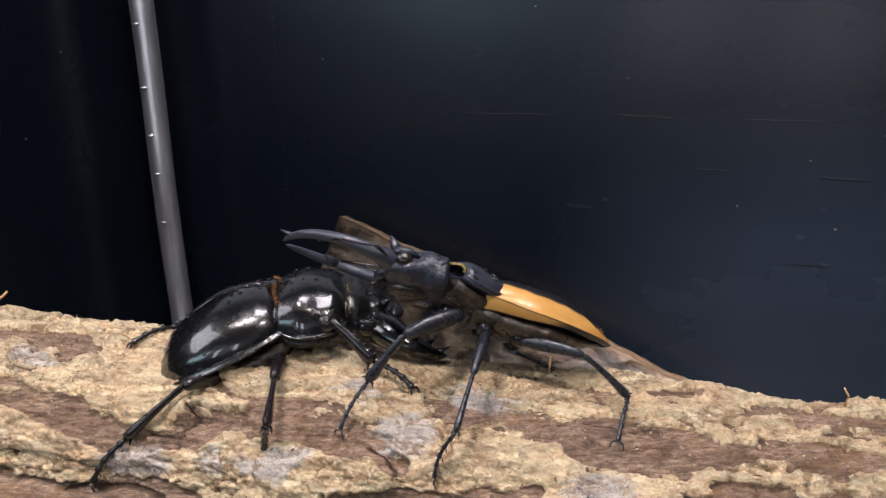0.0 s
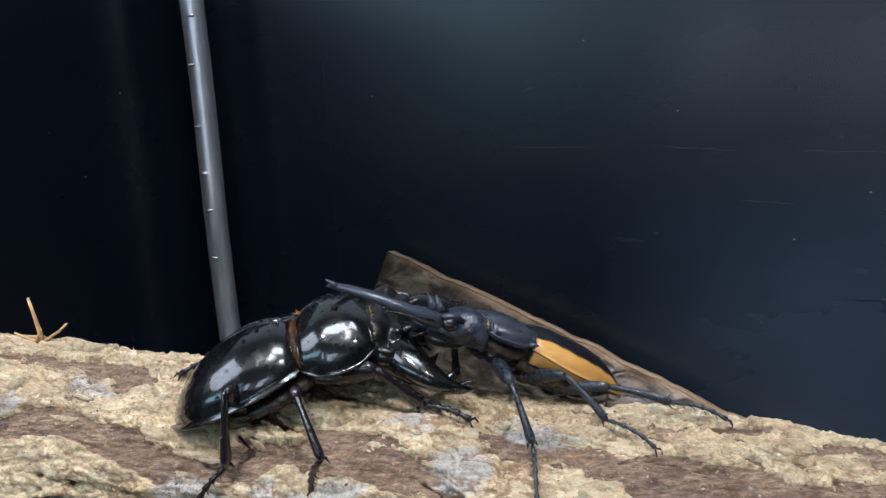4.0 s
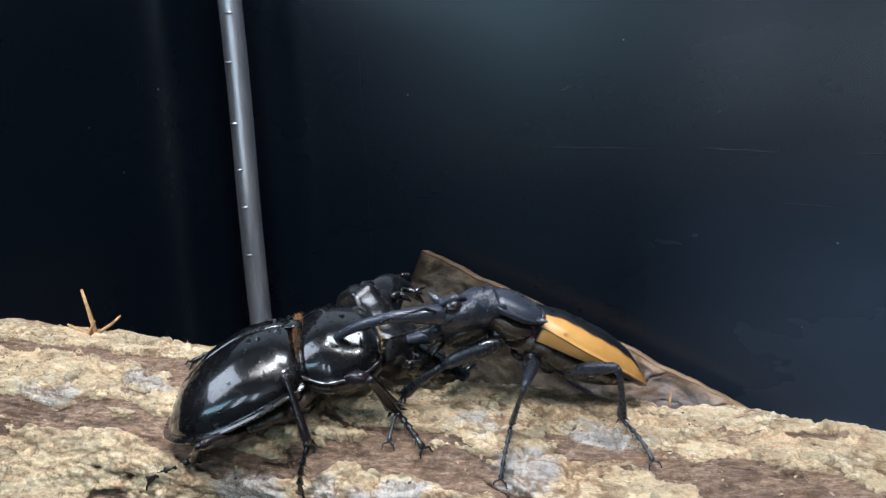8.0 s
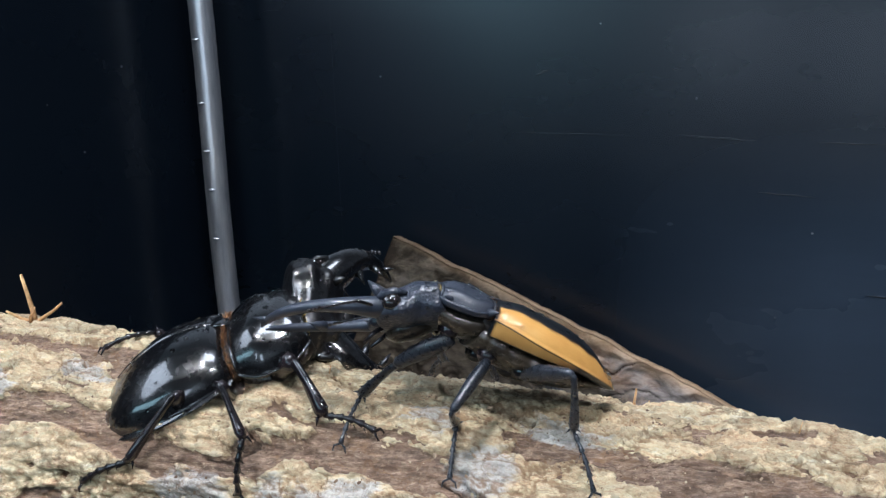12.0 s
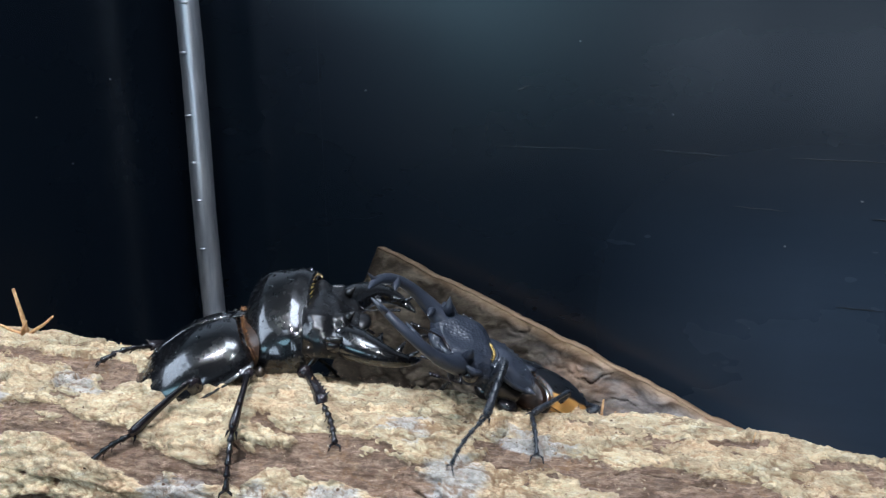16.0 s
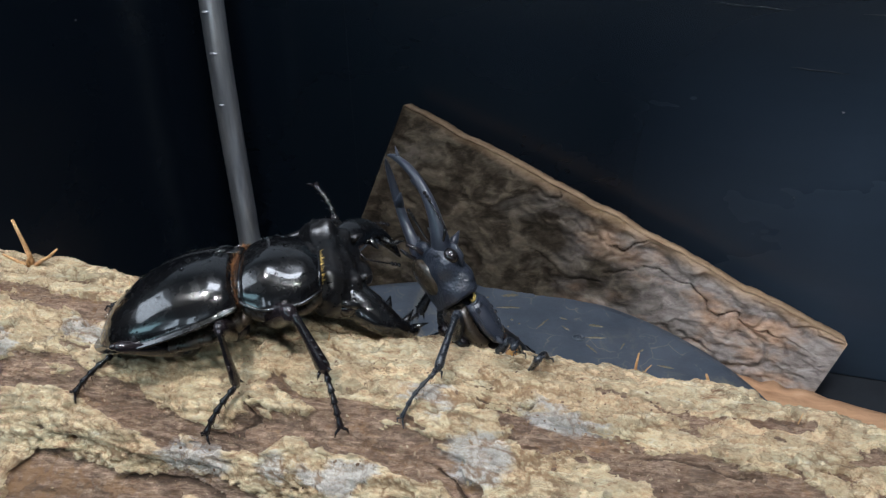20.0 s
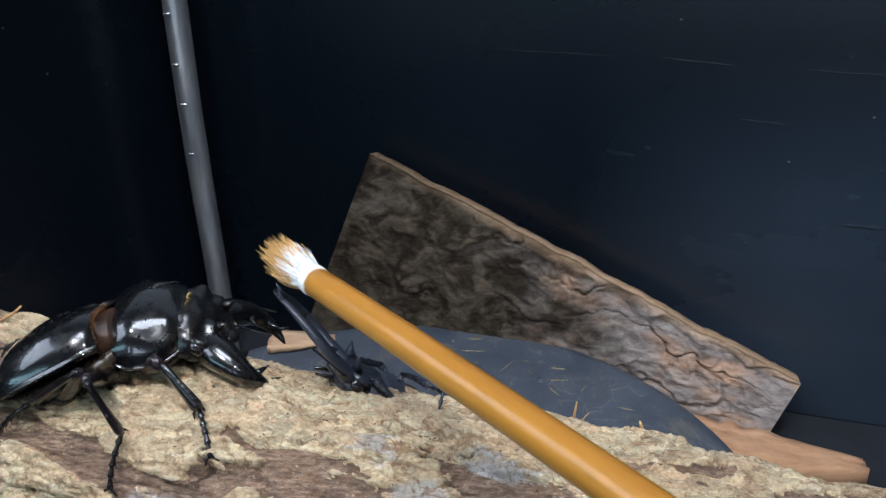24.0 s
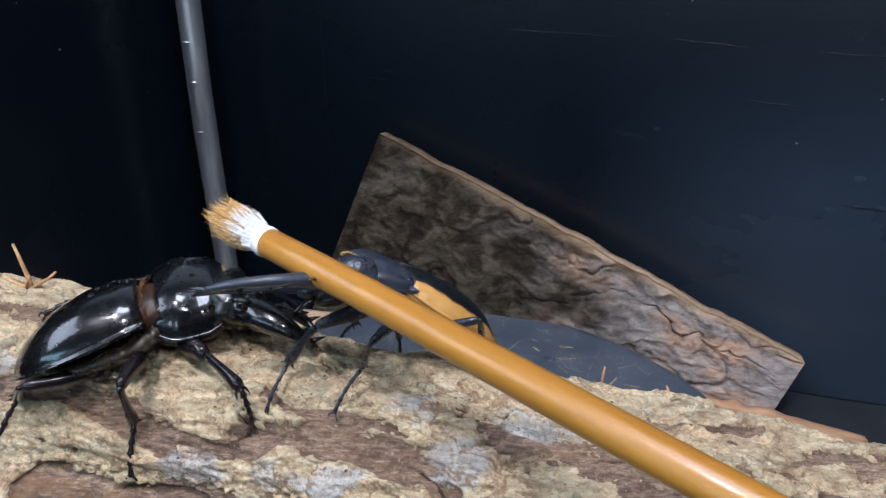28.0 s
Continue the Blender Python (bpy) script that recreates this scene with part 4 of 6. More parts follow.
def droplets(spec, count, where, parent):
    """Small water drops that cling to one part of the body."""
    rng = random.Random(count + len(where))
    bm = bmesh.new()
    for k in range(count):
        f, side = rng.uniform(0.06, 0.94), rng.choice((1, -1))
        r = 0.16 + 0.34 * rng.random() ** 3
        if where == "case":
            a = rng.uniform(0.04, 0.35) if rng.random() < 0.5 else rng.uniform(0.3, 1.5)
            w, t, low = plan_width(spec["wide"], *spec["end"], f), curve_of(spec["top"], f), curve_of(spec["rim"], f)
            p = Vector((-spec["length"] * f, side * w * math.sin(a) ** 0.95, low + (t - low) * math.cos(a) ** spec["dome"]))
        elif where == "chest":
            a = rng.uniform(0.05, 1.35)
            w, t, low = (curve_of(spec[n], f) for n in ("chest_wide", "chest_top", "chest_rim"))
            p = Vector((spec["chest_len"] * f + 0.3, side * w * math.sin(a) ** 0.95, low + (t - low) * math.cos(a) ** spec["chest_dome"]))
        else:
            w, t, low = (curve_of(spec[n], f) for n in ("head_wide", "head_top", "head_low"))
            mid = t + (low - t) * 0.5
            a = rng.uniform(-0.5, 1.35)
            c, q = math.cos(a), math.sin(a)
            p = Vector((spec["head_len"] * f, side * w * c ** 0.82, mid + ((t - mid) if q > 0 else (mid - low)) * math.copysign(abs(q) ** 0.74, q)))
        ball(bm, p * MM, r * MM, (1.2, 1.2, 0.8), 8)
    return tagged(part("moisture", bm, WATER, parent, "small clear water drops"), kind="stuff")


def antenna(side, base, parent, material, size=1.0):
    bm = bmesh.new()
    b = Vector(base)
    way = [b, b + Vector((1.5, side * 3.0, 0.8)) * size, b + Vector((3.0, side * 6.2, 1.2)) * size]
    tube(bm, [p * MM for p in way], [0.34 * MM, 0.28 * MM, 0.36 * MM], 8)
    p = way[-1]
    pts, rad = [], []
    for k in range(7):
        for f, r in ((0.1, 0.17), (0.6, 0.27), (0.95, 0.17)):
            x = k + f
            pts.append((p + Vector((0.95 * x, side * (0.15 * x - 0.012 * x * x), 0.05 * x)) * size) * MM)
            rad.append(r * MM * size)
    tube(bm, pts, rad, 6)
    for k in range(3):
        q = p + Vector((6.7 + k * 0.9, side * 0.5, 0.4)) * size
        ball(bm, q * MM, 0.7 * MM * size, (0.7, 1.0, 0.45), 8)
    return part("antenna", bm, material, parent)


def mandible(side, way, radii, teeth, parent, material, flat):
    """A jaw along way, with teeth (root, tip, thickness), mirrored by side."""
    bm = bmesh.new()
    pts = [Vector((x, side * y, z)) for x, y, z in way]
    fine, rad = [], []
    for i in range(len(pts) - 1):
        p0, p1, p2, p3 = pts[max(i - 1, 0)], pts[i], pts[i + 1], pts[min(i + 2, len(pts) - 1)]
        for k in range(5):
            f = k / 5
            fine.append(0.5 * ((2 * p1) + (p2 - p0) * f + (2 * p0 - 5 * p1 + 4 * p2 - p3) * f * f + (3 * p1 - p0 - 3 * p2 + p3) * f ** 3))
            rad.append(radii[i] + (radii[i + 1] - radii[i]) * f)
    fine.append(pts[-1])
    rad.append(radii[-1])
    tube(bm, [p * MM for p in fine], [r * MM for r in rad], 18, flat)
    for (a, b, r) in teeth:
        spike(bm, Vector((a[0], side * a[1], a[2])) * MM, Vector((b[0], side * b[1], b[2])) * MM, r * MM, 8)
    return part("mandible", bm, material, parent)


def hair_line(name, points, count, long, material, parent, label, seed):
    """Short hairs that stand out along a line of (place, way out)."""
    rng = random.Random(seed)
    bm = bmesh.new()
    for k in range(count):
        i = rng.randrange(len(points) - 1)
        f = rng.random()
        root, out = points[i][0].lerp(points[i + 1][0], f), points[i][1].lerp(points[i + 1][1], f)
        tip = root + out * rng.uniform(0.4, 1.0) * long + Vector((rng.uniform(-1, 1), rng.uniform(-1, 1), rng.uniform(-1, 1))) * long * 0.35
        tube(bm, [root * MM, (root.lerp(tip, 0.5) + out * 0.1) * MM, tip * MM], [0.075 * MM, 0.06 * MM, 0.02 * MM], 4)
    return tagged(part(name, bm, material, parent, label), kind="stuff")


def beetle(spec):
    """A beetle whose origin is the joint of wing cases and chest on the ridge of its back; x points ahead. Returns its parts that move."""
    root = new("stag_beetle")
    tagged(root, spec["label"], "beetle", "fighting beetles")
    root.empty_display_size = 0.01
    for side in (1, -1):
        elytron(side, spec, root)
    n = spec["length"]
    body_loft("abdomen", -n * 0.95, [(f, w * 0.88 * max(0.05, 1 - f ** 5)) for f, w in spec["wide"]], [(f, z - 0.2) for f, z in spec["rim"]], spec["belly"], BELLY, root, "dark brown ringed belly", 2.2, 60, 40, 0.05, start=1.0)
    body_loft("neck_fringe", 2.6 + 2 * spec["gap"], [(0, spec["wide"][0][1] * 0.93), (1, spec["wide"][0][1] * 0.90)], [(0, -0.9), (1, -1.5)], [(0, spec["belly"][0][1] + 1), (1, spec["belly"][0][1] + 2)], HAIR, root, "dark brown hairy joint", 2.2, 8, 40, start=-1.0 - spec["gap"])
    bm = bmesh.new()
    w = spec["wide"][0][1]
    tube(bm, [(1.2 * MM, 0, -0.5 * MM), (0.2 * MM, 0, 0.05 * MM), (-1.6 * MM, 0, 0.35 * MM), (-3.4 * MM, 0, 0.30 * MM)], [w * 0.17 * MM, w * 0.19 * MM, w * 0.13 * MM, 0.15 * MM], 14, 0.22, up=(0, 0, 1))
    part("scutellum", bm, spec["chest_mat"], root)
    chest = shield("pronotum", spec["chest_len"] - spec["chest_start"] + 0.3, spec["chest_wide"], spec["chest_top"], spec["chest_rim"], spec["chest_dome"], spec["chest_mat"], root, spec["chest_dents"], spec["chest_start"])
    collar(spec, 0.03, 0.34, chest)
    collar(spec, 0.972, 0.34, chest)
    for side in (1, -1):
        edge_bead(spec, side, 0.34, chest)
    body_loft("prosternum", spec["chest_len"] * 0.96, [(f, w * 0.84) for f, w in spec["chest_wide"]], [(f, z + 0.6) for f, z in spec["chest_rim"]], spec["chest_low"], BELLY, chest, "dark shiny underside of the chest", 2.2, 24, 36, start=0.6)
    low = spec["belly"][0][1]
    around = []
    for k in range(25):
        a = radians(-10 + 200 * k / 24)
        c, s = math.cos(a), math.sin(a)
        around.append((Vector((0.2 - spec["gap"] * 0.7, w * 0.92 * math.copysign(abs(c) ** 0.85, c), -0.9 + (low + 4) * 0.5 * (1 - math.copysign(abs(s) ** 0.85, s)))), Vector((0.45, c, s * 0.6))))
    hair_line("joint_hair", around, spec["hairs"], 1.5 + 0.5 * spec["gap"], HAIR_STRAND, root, "rust-coloured hairs", 31)
    front = []
    for k in range(25):
        a = radians(-90 + 180 * k / 24)
        front.append((Vector((spec["chest_len"] + 0.2, curve_of(spec["chest_wide"], 1) * 0.97 * math.sin(a), spec["chest_rim"][-1][1] + (spec["chest_top"][-1][1] - spec["chest_rim"][-1][1]) * 0.93 * max(0.0, math.cos(a)) ** spec["chest_dome"])), Vector((1.0, 0.3 * math.sin(a), 0.35))))
    hair_line("collar_hair", front, spec["collar_hairs"], 0.9, YELLOW_HAIR, chest, "yellow fringe of hairs", 32)
    for a, b, r in spec["chest_spikes"]:
        for side in (1, -1):
            b2 = bmesh.new()
            spike(b2, Vector((a[0], side * a[1], a[2])) * MM, Vector((b[0], side * b[1], b[2])) * MM, r * MM, 8)
            part("spine", b2, spec["chest_mat"], chest)
    head = head_shell(spec, root)
    hx, hz = spec["head_len"], spec["head_low"][-1][1]
    for side in (1, -1):
        ex, ey, ez, er = spec["eye"]
        b2 = bmesh.new()
        ball(b2, Vector((ex, side * ey, ez)) * MM, er * MM, (1.15, 0.9, 1.0), 20)
        part("eye", b2, EYE_SHELL, head)
        b2 = bmesh.new()
        tube(b2, [Vector((ex - 3.0, side * (ey - 0.6), ez + 0.9)) * MM, Vector((ex - 1.0, side * (ey + 0.4), ez + 1.6)) * MM, Vector((ex + 1.0, side * (ey + 0.6), ez + 1.5)) * MM, Vector((ex + 3.2, side * (ey - 1.4), ez + 1.2)) * MM], [0.3 * MM, 0.75 * MM, 0.8 * MM, 0.35 * MM], 10)
        part("brow_ridge", b2, spec["head_mat"], head)
        for a, b, r in spec["horns"]:
            b2 = bmesh.new()
            spike(b2, Vector((a[0], side * a[1], a[2])) * MM, Vector((b[0], side * b[1], b[2])) * MM, r * MM, 10)
            part("horn", b2, spec["head_mat"], head)
        antenna(side, (hx * 0.86, ey * 0.78, ez - 0.6), head, LEG_SHELL, spec["antenna"])
        mandible(side, spec["jaw"], spec["jaw_r"], spec["teeth"], head, spec["jaw_mat"], spec["jaw_flat"])
        b2 = bmesh.new()
        tube(b2, [Vector(p) * MM for p in ((hx - 2, side * 2.2, hz + 1), (hx + 1.5, side * 3.4, hz - 0.5), (hx + 3.6, side * 2.6, hz - 1.6))], [0.4 * MM, 0.5 * MM, 0.35 * MM], 6)
        part("palp", b2, LEG_SHELL, head)
    b2 = bmesh.new()
    ball(b2, Vector((hx + 0.4, 0, spec["head_top"][-1][1] - 2.0)) * MM, 2.4 * MM, (1.0, 1.5, 0.6), 16)
    part("labrum", b2, spec["head_mat"], head)
    b2 = bmesh.new()
    ball(b2, Vector((hx * 0.62, 0, spec["head_low"][1][1] + 0.6)) * MM, 4.4 * MM, (1.1, 1.0, 0.42), 16)
    part("chin", b2, BELLY, head)
    droplets(spec, 60, "chest", chest)
    droplets(spec, 80, "head", head)
    droplets(spec, 60, "case", root)
    legs = []
    for hip, (fl, tl, sl), spines in spec["legs"]:
        for side in (1, -1):
            h = Vector((hip[0], side * hip[1], hip[2]))
            stout = 1.3 if hip[0] > 0 else 1.0
            b2 = bmesh.new()
            ball(b2, (h + Vector((0.3, -side * 1.0, 0.8))) * MM, spec["leg_thick"] * 1.7 * MM, (1.1, 1.3, 1.0), 12)
            part("coxa", b2, LEG_SHELL, root)
            legs.append({
                "hip": h * MM, "side": side, "len": (fl * MM, tl * MM, sl * MM),
                "femur": leg_part("femur", fl, spec["leg_thick"] * 1.25 * stout, 0, spec["leg_mat"], root),
                "tibia": leg_part("tibia", tl, spec["leg_thick"] * stout, spines, spec["leg_mat"], root),
                "tarsus": leg_part("tarsus", sl, spec["leg_thick"] * 0.80, 0, spec["leg_mat"], root),
            })
    return {"root": root, "chest": chest, "head": head, "legs": legs, "neck": Vector(spec["neck"]) * MM}


MM = 0.001035
BLACK = beetle({
    "label": "stout glossy black stag beetle with short thick jaws on log",
    "length": 31.4, "gap": 0.6, "chest_start": 0.5, "hairs": 420, "collar_hairs": 60, "case": SHELL, "case_label": "glossy black wing case", "flange": 1.2, "flank": 0.6, "dome": 0.82, "end": (0.42, 2.2), "band": lambda f: 9.0,
    "wide": [(0, 11.8), (0.05, 13.2), (0.15, 14.3), (0.35, 15.0), (0.6, 15.0), (1, 14.2)],
    "top": [(0, -0.2), (0.12, 1.3), (0.32, 1.9), (0.55, 0.7), (0.75, -1.9), (0.9, -4.9), (1, -8.4)],
    "rim": [(0, -7.8), (0.3, -8.8), (0.6, -9.4), (1, -9.8)],
    "belly": [(0, -13.4), (0.2, -15.4), (0.5, -15.2), (0.8, -12.8), (1, -10.8)],
    "chest_len": 16.2, "chest_mat": SHELL, "chest_dome": 0.72, "chest_spikes": [],
    "chest_dents": [(0.62, 0.62, -0.5, 2.6), (0.30, 0.55, 0.35, 3.4), (0.86, 0.45, 0.4, 2.2), (0.45, 0.9, -0.6, 2.2)],
    "chest_wide": [(0, 11.6), (0.08, 13.0), (0.4, 14.4), (0.7, 14.0), (0.9, 12.6), (1, 11.0)],
    "chest_top": [(0, -1.6), (0.10, 0.2), (0.42, 1.9), (0.78, 1.0), (1, -1.2)],
    "chest_rim": [(0, -7.2), (0.3, -8.8), (0.7, -8.4), (1, -6.6)],
    "chest_low": [(0, -12.4), (0.4, -13.8), (0.8, -13.0), (1, -11.4)],
    "neck": (15.4, 0, -0.8), "head_len": 12.6, "head_mat": HEAD_SHELL, "head_rough": 0.85,
    "head_wide": [(0, 10.4), (0.2, 11.4), (0.55, 12.0), (0.8, 10.6), (1, 8.4)],
    "head_top": [(0, -0.4), (0.3, 0.7), (0.7, -0.6), (1, -3.2)],
    "head_low": [(0, -10.6), (0.6, -10.4), (1, -8.6)],
    "head_lumps": [(3.4, 7.0, 0.2, 0.9, 2.2), (9.4, 6.0, -1.4, 1.2, 2.0), (10.6, 2.0, -2.0, -1.1, 2.6), (6.8, 10.2, -2.4, -0.9, 1.8), (4.4, 11.0, -5.6, 0.9, 2.0), (10.0, 9.4, -5.2, 0.9, 1.8)],
    "horns": [((9.8, 5.6, -1.2), (11.6, 5.8, 0.7), 1.3)],
    "eye": (7.4, 11.3, -4.4, 1.9), "antenna": 0.95, "jaw_mat": SHELL, "jaw_flat": 0.86,
    "jaw": [(8.4, 6.8, -5.2), (12.2, 10.6, -4.9), (16.0, 13.2, -5.1), (20.0, 14.0, -6.1), (23.8, 12.6, -7.5), (26.4, 10.2, -8.6)],
    "jaw_r": [4.2, 4.1, 3.2, 2.2, 1.25, 0.2],
    "teeth": [((16.2, 11.4, -5.0), (17.8, 6.8, -4.0), 1.5), ((20.4, 12.8, -6.1), (23.0, 9.4, -4.4), 1.1), ((23.2, 12.4, -7.0), (26.2, 12.2, -4.9), 0.85)],
    "leg_thick": 1.55, "leg_mat": LEG_SHELL,
    "legs": [((4.8, 6.5, -13.0), (13.5, 12.5, 11.7), 6), ((-4.0, 7.5, -14.6), (13.5, 13.5, 12.2), 2), ((-14.0, 7.5, -15.0), (14.5, 15.0, 12.2), 2)],
})

MM = 0.001
ORANGE_BACKED = beetle({
    "label": "slender blue-black stag beetle with orange wing cases and long jaws",
    "length": 29.5, "gap": 0.0, "chest_start": 0.3, "hairs": 220, "collar_hairs": 260, "case": TWO_TONE, "case_label": "orange wing case with a wide black seam", "flange": 0.3, "flank": 2.6, "dome": 0.80, "end": (0.30, 1.75), "band": lambda f: 0.60 + 0.06 * math.sin(f * math.pi) + 0.03 * f + 0.012 * math.sin(f * 41),
    "wide": [(0, 9.0), (0.06, 10.2), (0.2, 11.0), (0.5, 11.2), (1, 10.6)],
    "top": [(0, -0.2), (0.2, 1.3), (0.45, 1.3), (0.7, 0.0), (0.88, -2.2), (1, -4.6)],
    "rim": [(0, -4.2), (0.4, -5.2), (1, -5.4)],
    "belly": [(0, -10.2), (0.3, -11.2), (0.6, -10.6), (0.85, -8.4), (1, -6.2)],
    "chest_len": 10.5, "chest_mat": SHELL_DULL, "chest_dome": 0.62, "chest_spikes": [((1.6, 9.6, -3.6), (0.2, 11.4, -3.2), 1.0), ((8.4, 9.0, -3.4), (10.2, 10.2, -3.2), 0.8)],
    "chest_dents": [(0.45, 0.6, -0.7, 2.4), (0.25, 0.0, -0.4, 2.0), (0.8, 0.35, 0.3, 2.0)],
    "chest_wide": [(0, 8.6), (0.10, 10.0), (0.4, 10.4), (0.85, 9.6), (1, 8.4)],
    "chest_top": [(0, -0.8), (0.15, 0.3), (0.55, 0.9), (0.9, 0.1), (1, -0.8)],
    "chest_rim": [(0, -3.4), (0.4, -4.2), (0.8, -4.0), (1, -3.4)],
    "chest_low": [(0, -8.8), (0.5, -9.2), (1, -7.6)],
    "neck": (9.6, 0, -0.5), "head_len": 13.0, "head_mat": GRANULAR, "head_rough": 0.45,
    "head_wide": [(0, 8.4), (0.2, 9.0), (0.6, 9.6), (0.84, 8.6), (1, 6.8)],
    "head_top": [(0, 0.0), (0.35, 0.8), (0.72, 0.1), (1, -2.0)],
    "head_low": [(0, -7.6), (0.6, -7.4), (1, -5.8)],
    "head_lumps": [(10.4, 0.0, -0.6, -1.3, 3.2), (4.0, 4.0, 0.6, 0.4, 2.0), (6.4, 9.0, -2.0, -0.7, 1.6), (5.0, 8.6, -5.2, -0.6, 2.0)],
    "horns": [((10.6, 6.6, -0.8), (12.6, 7.6, 2.6), 1.5)],
    "eye": (9.0, 9.2, -2.8, 1.6), "antenna": 1.0, "jaw_mat": SHELL_DULL, "jaw_flat": 0.8,
    "jaw": [(9.4, 5.0, -3.2), (13.0, 7.8, -2.4), (17.4, 9.6, -1.3), (22.2, 10.0, -0.2), (27.0, 8.6, 0.7), (31.0, 6.2, 1.2), (34.0, 3.4, 1.3), (35.6, 1.2, 1.1)],
    "jaw_r": [2.8, 2.4, 1.75, 1.4, 1.25, 1.05, 0.75, 0.15],
    "teeth": [((14.2, 7.2, -2.0), (17.0, 3.8, -1.6), 1.2), ((26.0, 8.4, 0.5), (27.8, 4.4, 0.9), 1.2), ((32.8, 4.6, 1.2), (36.0, 4.4, 2.5), 0.7)],
    "leg_thick": 1.15, "leg_mat": LEG_DULL,
    "legs": [((5.5, 4.5, -9.8), (13.0, 12.5, 12.2), 4), ((-3.0, 5.5, -11.0), (12.5, 12.0, 12.2), 1), ((-10.0, 5.5, -11.0), (13.5, 13.0, 12.2), 1)],
})


MM = 0.001
# ---- brush that reaches in at the end ----
def build_brush():
    """A bamboo brush along x: the bristles point to -x, the handle runs to +x; the origin is where they meet."""
    root = new("paint_brush")
    tagged(root, "bamboo paint brush with a white band and frayed tan bristles", "brush")
    root.empty_display_size = 0.01
    bm = bmesh.new()
    xs = [0.0, 0.0006, 0.012, 0.03, 0.0312, 0.0324, 0.07, 0.12, 0.19, 0.1995, 0.2]
    tube(bm, [(x, 0.0003 * math.sin(x * 40), 0) for x in xs], [0.0030, 0.00335, 0.00345, 0.0035, 0.00358, 0.0035, 0.0036, 0.0037, 0.0038, 0.0036, 0.0030], 24)
    part("handle", bm, BAMBOO, root, "shiny yellow-brown bamboo handle")
    bm = bmesh.new()
    tube(bm, [(-0.0022, 0, 0), (-0.0018, 0, 0), (-0.0004, 0, 0), (0.0004, 0, 0), (0.0010, 0, 0)], [0.0028, 0.0033, 0.0036, 0.0036, 0.0032], 24)
    part("band", bm, BAND, root, "white band")
    rng = random.Random(11)
    for name, count, mat, lab, reach in (("white_bristles", 900, BRISTLE_WHITE, "white bristles", (0.005, 0.0105)), ("tan_bristles", 520, BRISTLE_TAN, "frayed tan bristle tips", (0.0100, 0.0185))):
        bm = bmesh.new()
        for k in range(count):
            a, r = rng.uniform(0, 2 * math.pi), math.sqrt(rng.random())
            L = rng.uniform(*reach) * (1.08 - 0.3 * r * r)
            y, z = math.cos(a) * r, math.sin(a) * r
            flare = rng.uniform(0.75, 1.35)
            start = -0.0015 if name == "white_bristles" else -0.0045
            pts = []
            for f in (0.0, 0.4, 0.75, 1.0):
                x = start + (-0.002 - L - start) * f
                g = min(1.0, (-x) / 0.018)
                sp = 0.0024 + 0.0027 * math.sin(min(1.0, g * 1.25) * 1.57) * flare - 0.0006 * g
                pts.append((x, y * sp + rng.uniform(-1, 1) * 0.0005 * f, z * sp + rng.uniform(-1, 1) * 0.0005 * f + 0.0006 * f))
            tube(bm, pts, [0.00016, 0.00014, 0.0001, 0.00003], 4)
        tagged(part(name, bm, mat, root, lab), kind="stuff")
    for piece in root.children:
        piece.data.transform(Matrix.Scale(0.93, 4))
    return root


BRUSH = build_brush()


# ---- small things on and behind the log ----
def twig(name, ways, label, category):
    bm = bmesh.new()
    for pts, r in ways:
        n = len(pts)
        tube(bm, pts, [r * 0.66 * (1 - 0.5 * i / (n - 1)) for i in range(n)], 7)
    ob = part(name, bm, TWIG, None)
    return tagged(ob, label, category)


def on_log(s, deg, moves, out=-0.0004):
    p = log_point(s, deg, out)
    return [p] + [p + Vector(m) * MM for m in moves]


twig("dry_twig", [
    (on_log(-0.1273, -14, [(-0.2, 0, 3.2), (-1.2, 0.4, 7.2), (-2.0, 0.2, 12.4)]), 0.0011),
    (on_log(-0.1273, -14, [(2.8, -0.4, 1.8), (5.6, -1.2, 3.4), (8.4, -1.6, 5.6)]), 0.00085),
    (on_log(-0.1273, -14, [(-3.4, 0, 1.2), (-7.4, 0.6, 3.0)]), 0.0009),
    (on_log(-0.1278, -12, [(0.4, -0.6, 1.8), (2.0, -0.6, 4.2)]), 0.0006),
], "forked dry brown twig sticking up from the log", "twig")
twig("wood_splinter", [(on_log(0.0172, -46, [(0.1, 0.2, 2.6), (0.5, 0.4, 5.6)]), 0.0006), (on_log(0.0188, -46, [(0.8, 0.2, 1.8), (1.8, 0.2, 3.0)]), 0.0003)], "thin reddish splinter standing on the log", "splinter")
twig("wood_splinter", [(on_log(0.0330, -46, [(-0.4, 0.2, 2.0), (-1.0, 0.2, 3.8)]), 0.0008), (on_log(0.0322, -46, [(-0.6, 0.2, 1.2), (-1.6, 0.2, 2.2)]), 0.0005)], "short pale splinter standing on the log", "splinter")
twig("wood_splinter", [(on_log(0.078, -10, [(0.6, 0, 2.2), (-0.4, 0, 4.0)]), 0.0005)], "short pale splinter standing on the log", "splinter")
for s_, d_ in ((-0.098, -8), (-0.086, -4), (-0.046, 2), (0.047, -6)):
    twig("bark_fibre", [(on_log(s_, d_, [(0.2, 0, 1.2), (0.5, 0, 2.4)]), 0.00022)], "tiny pale bark fibre standing on the log", "fibre")


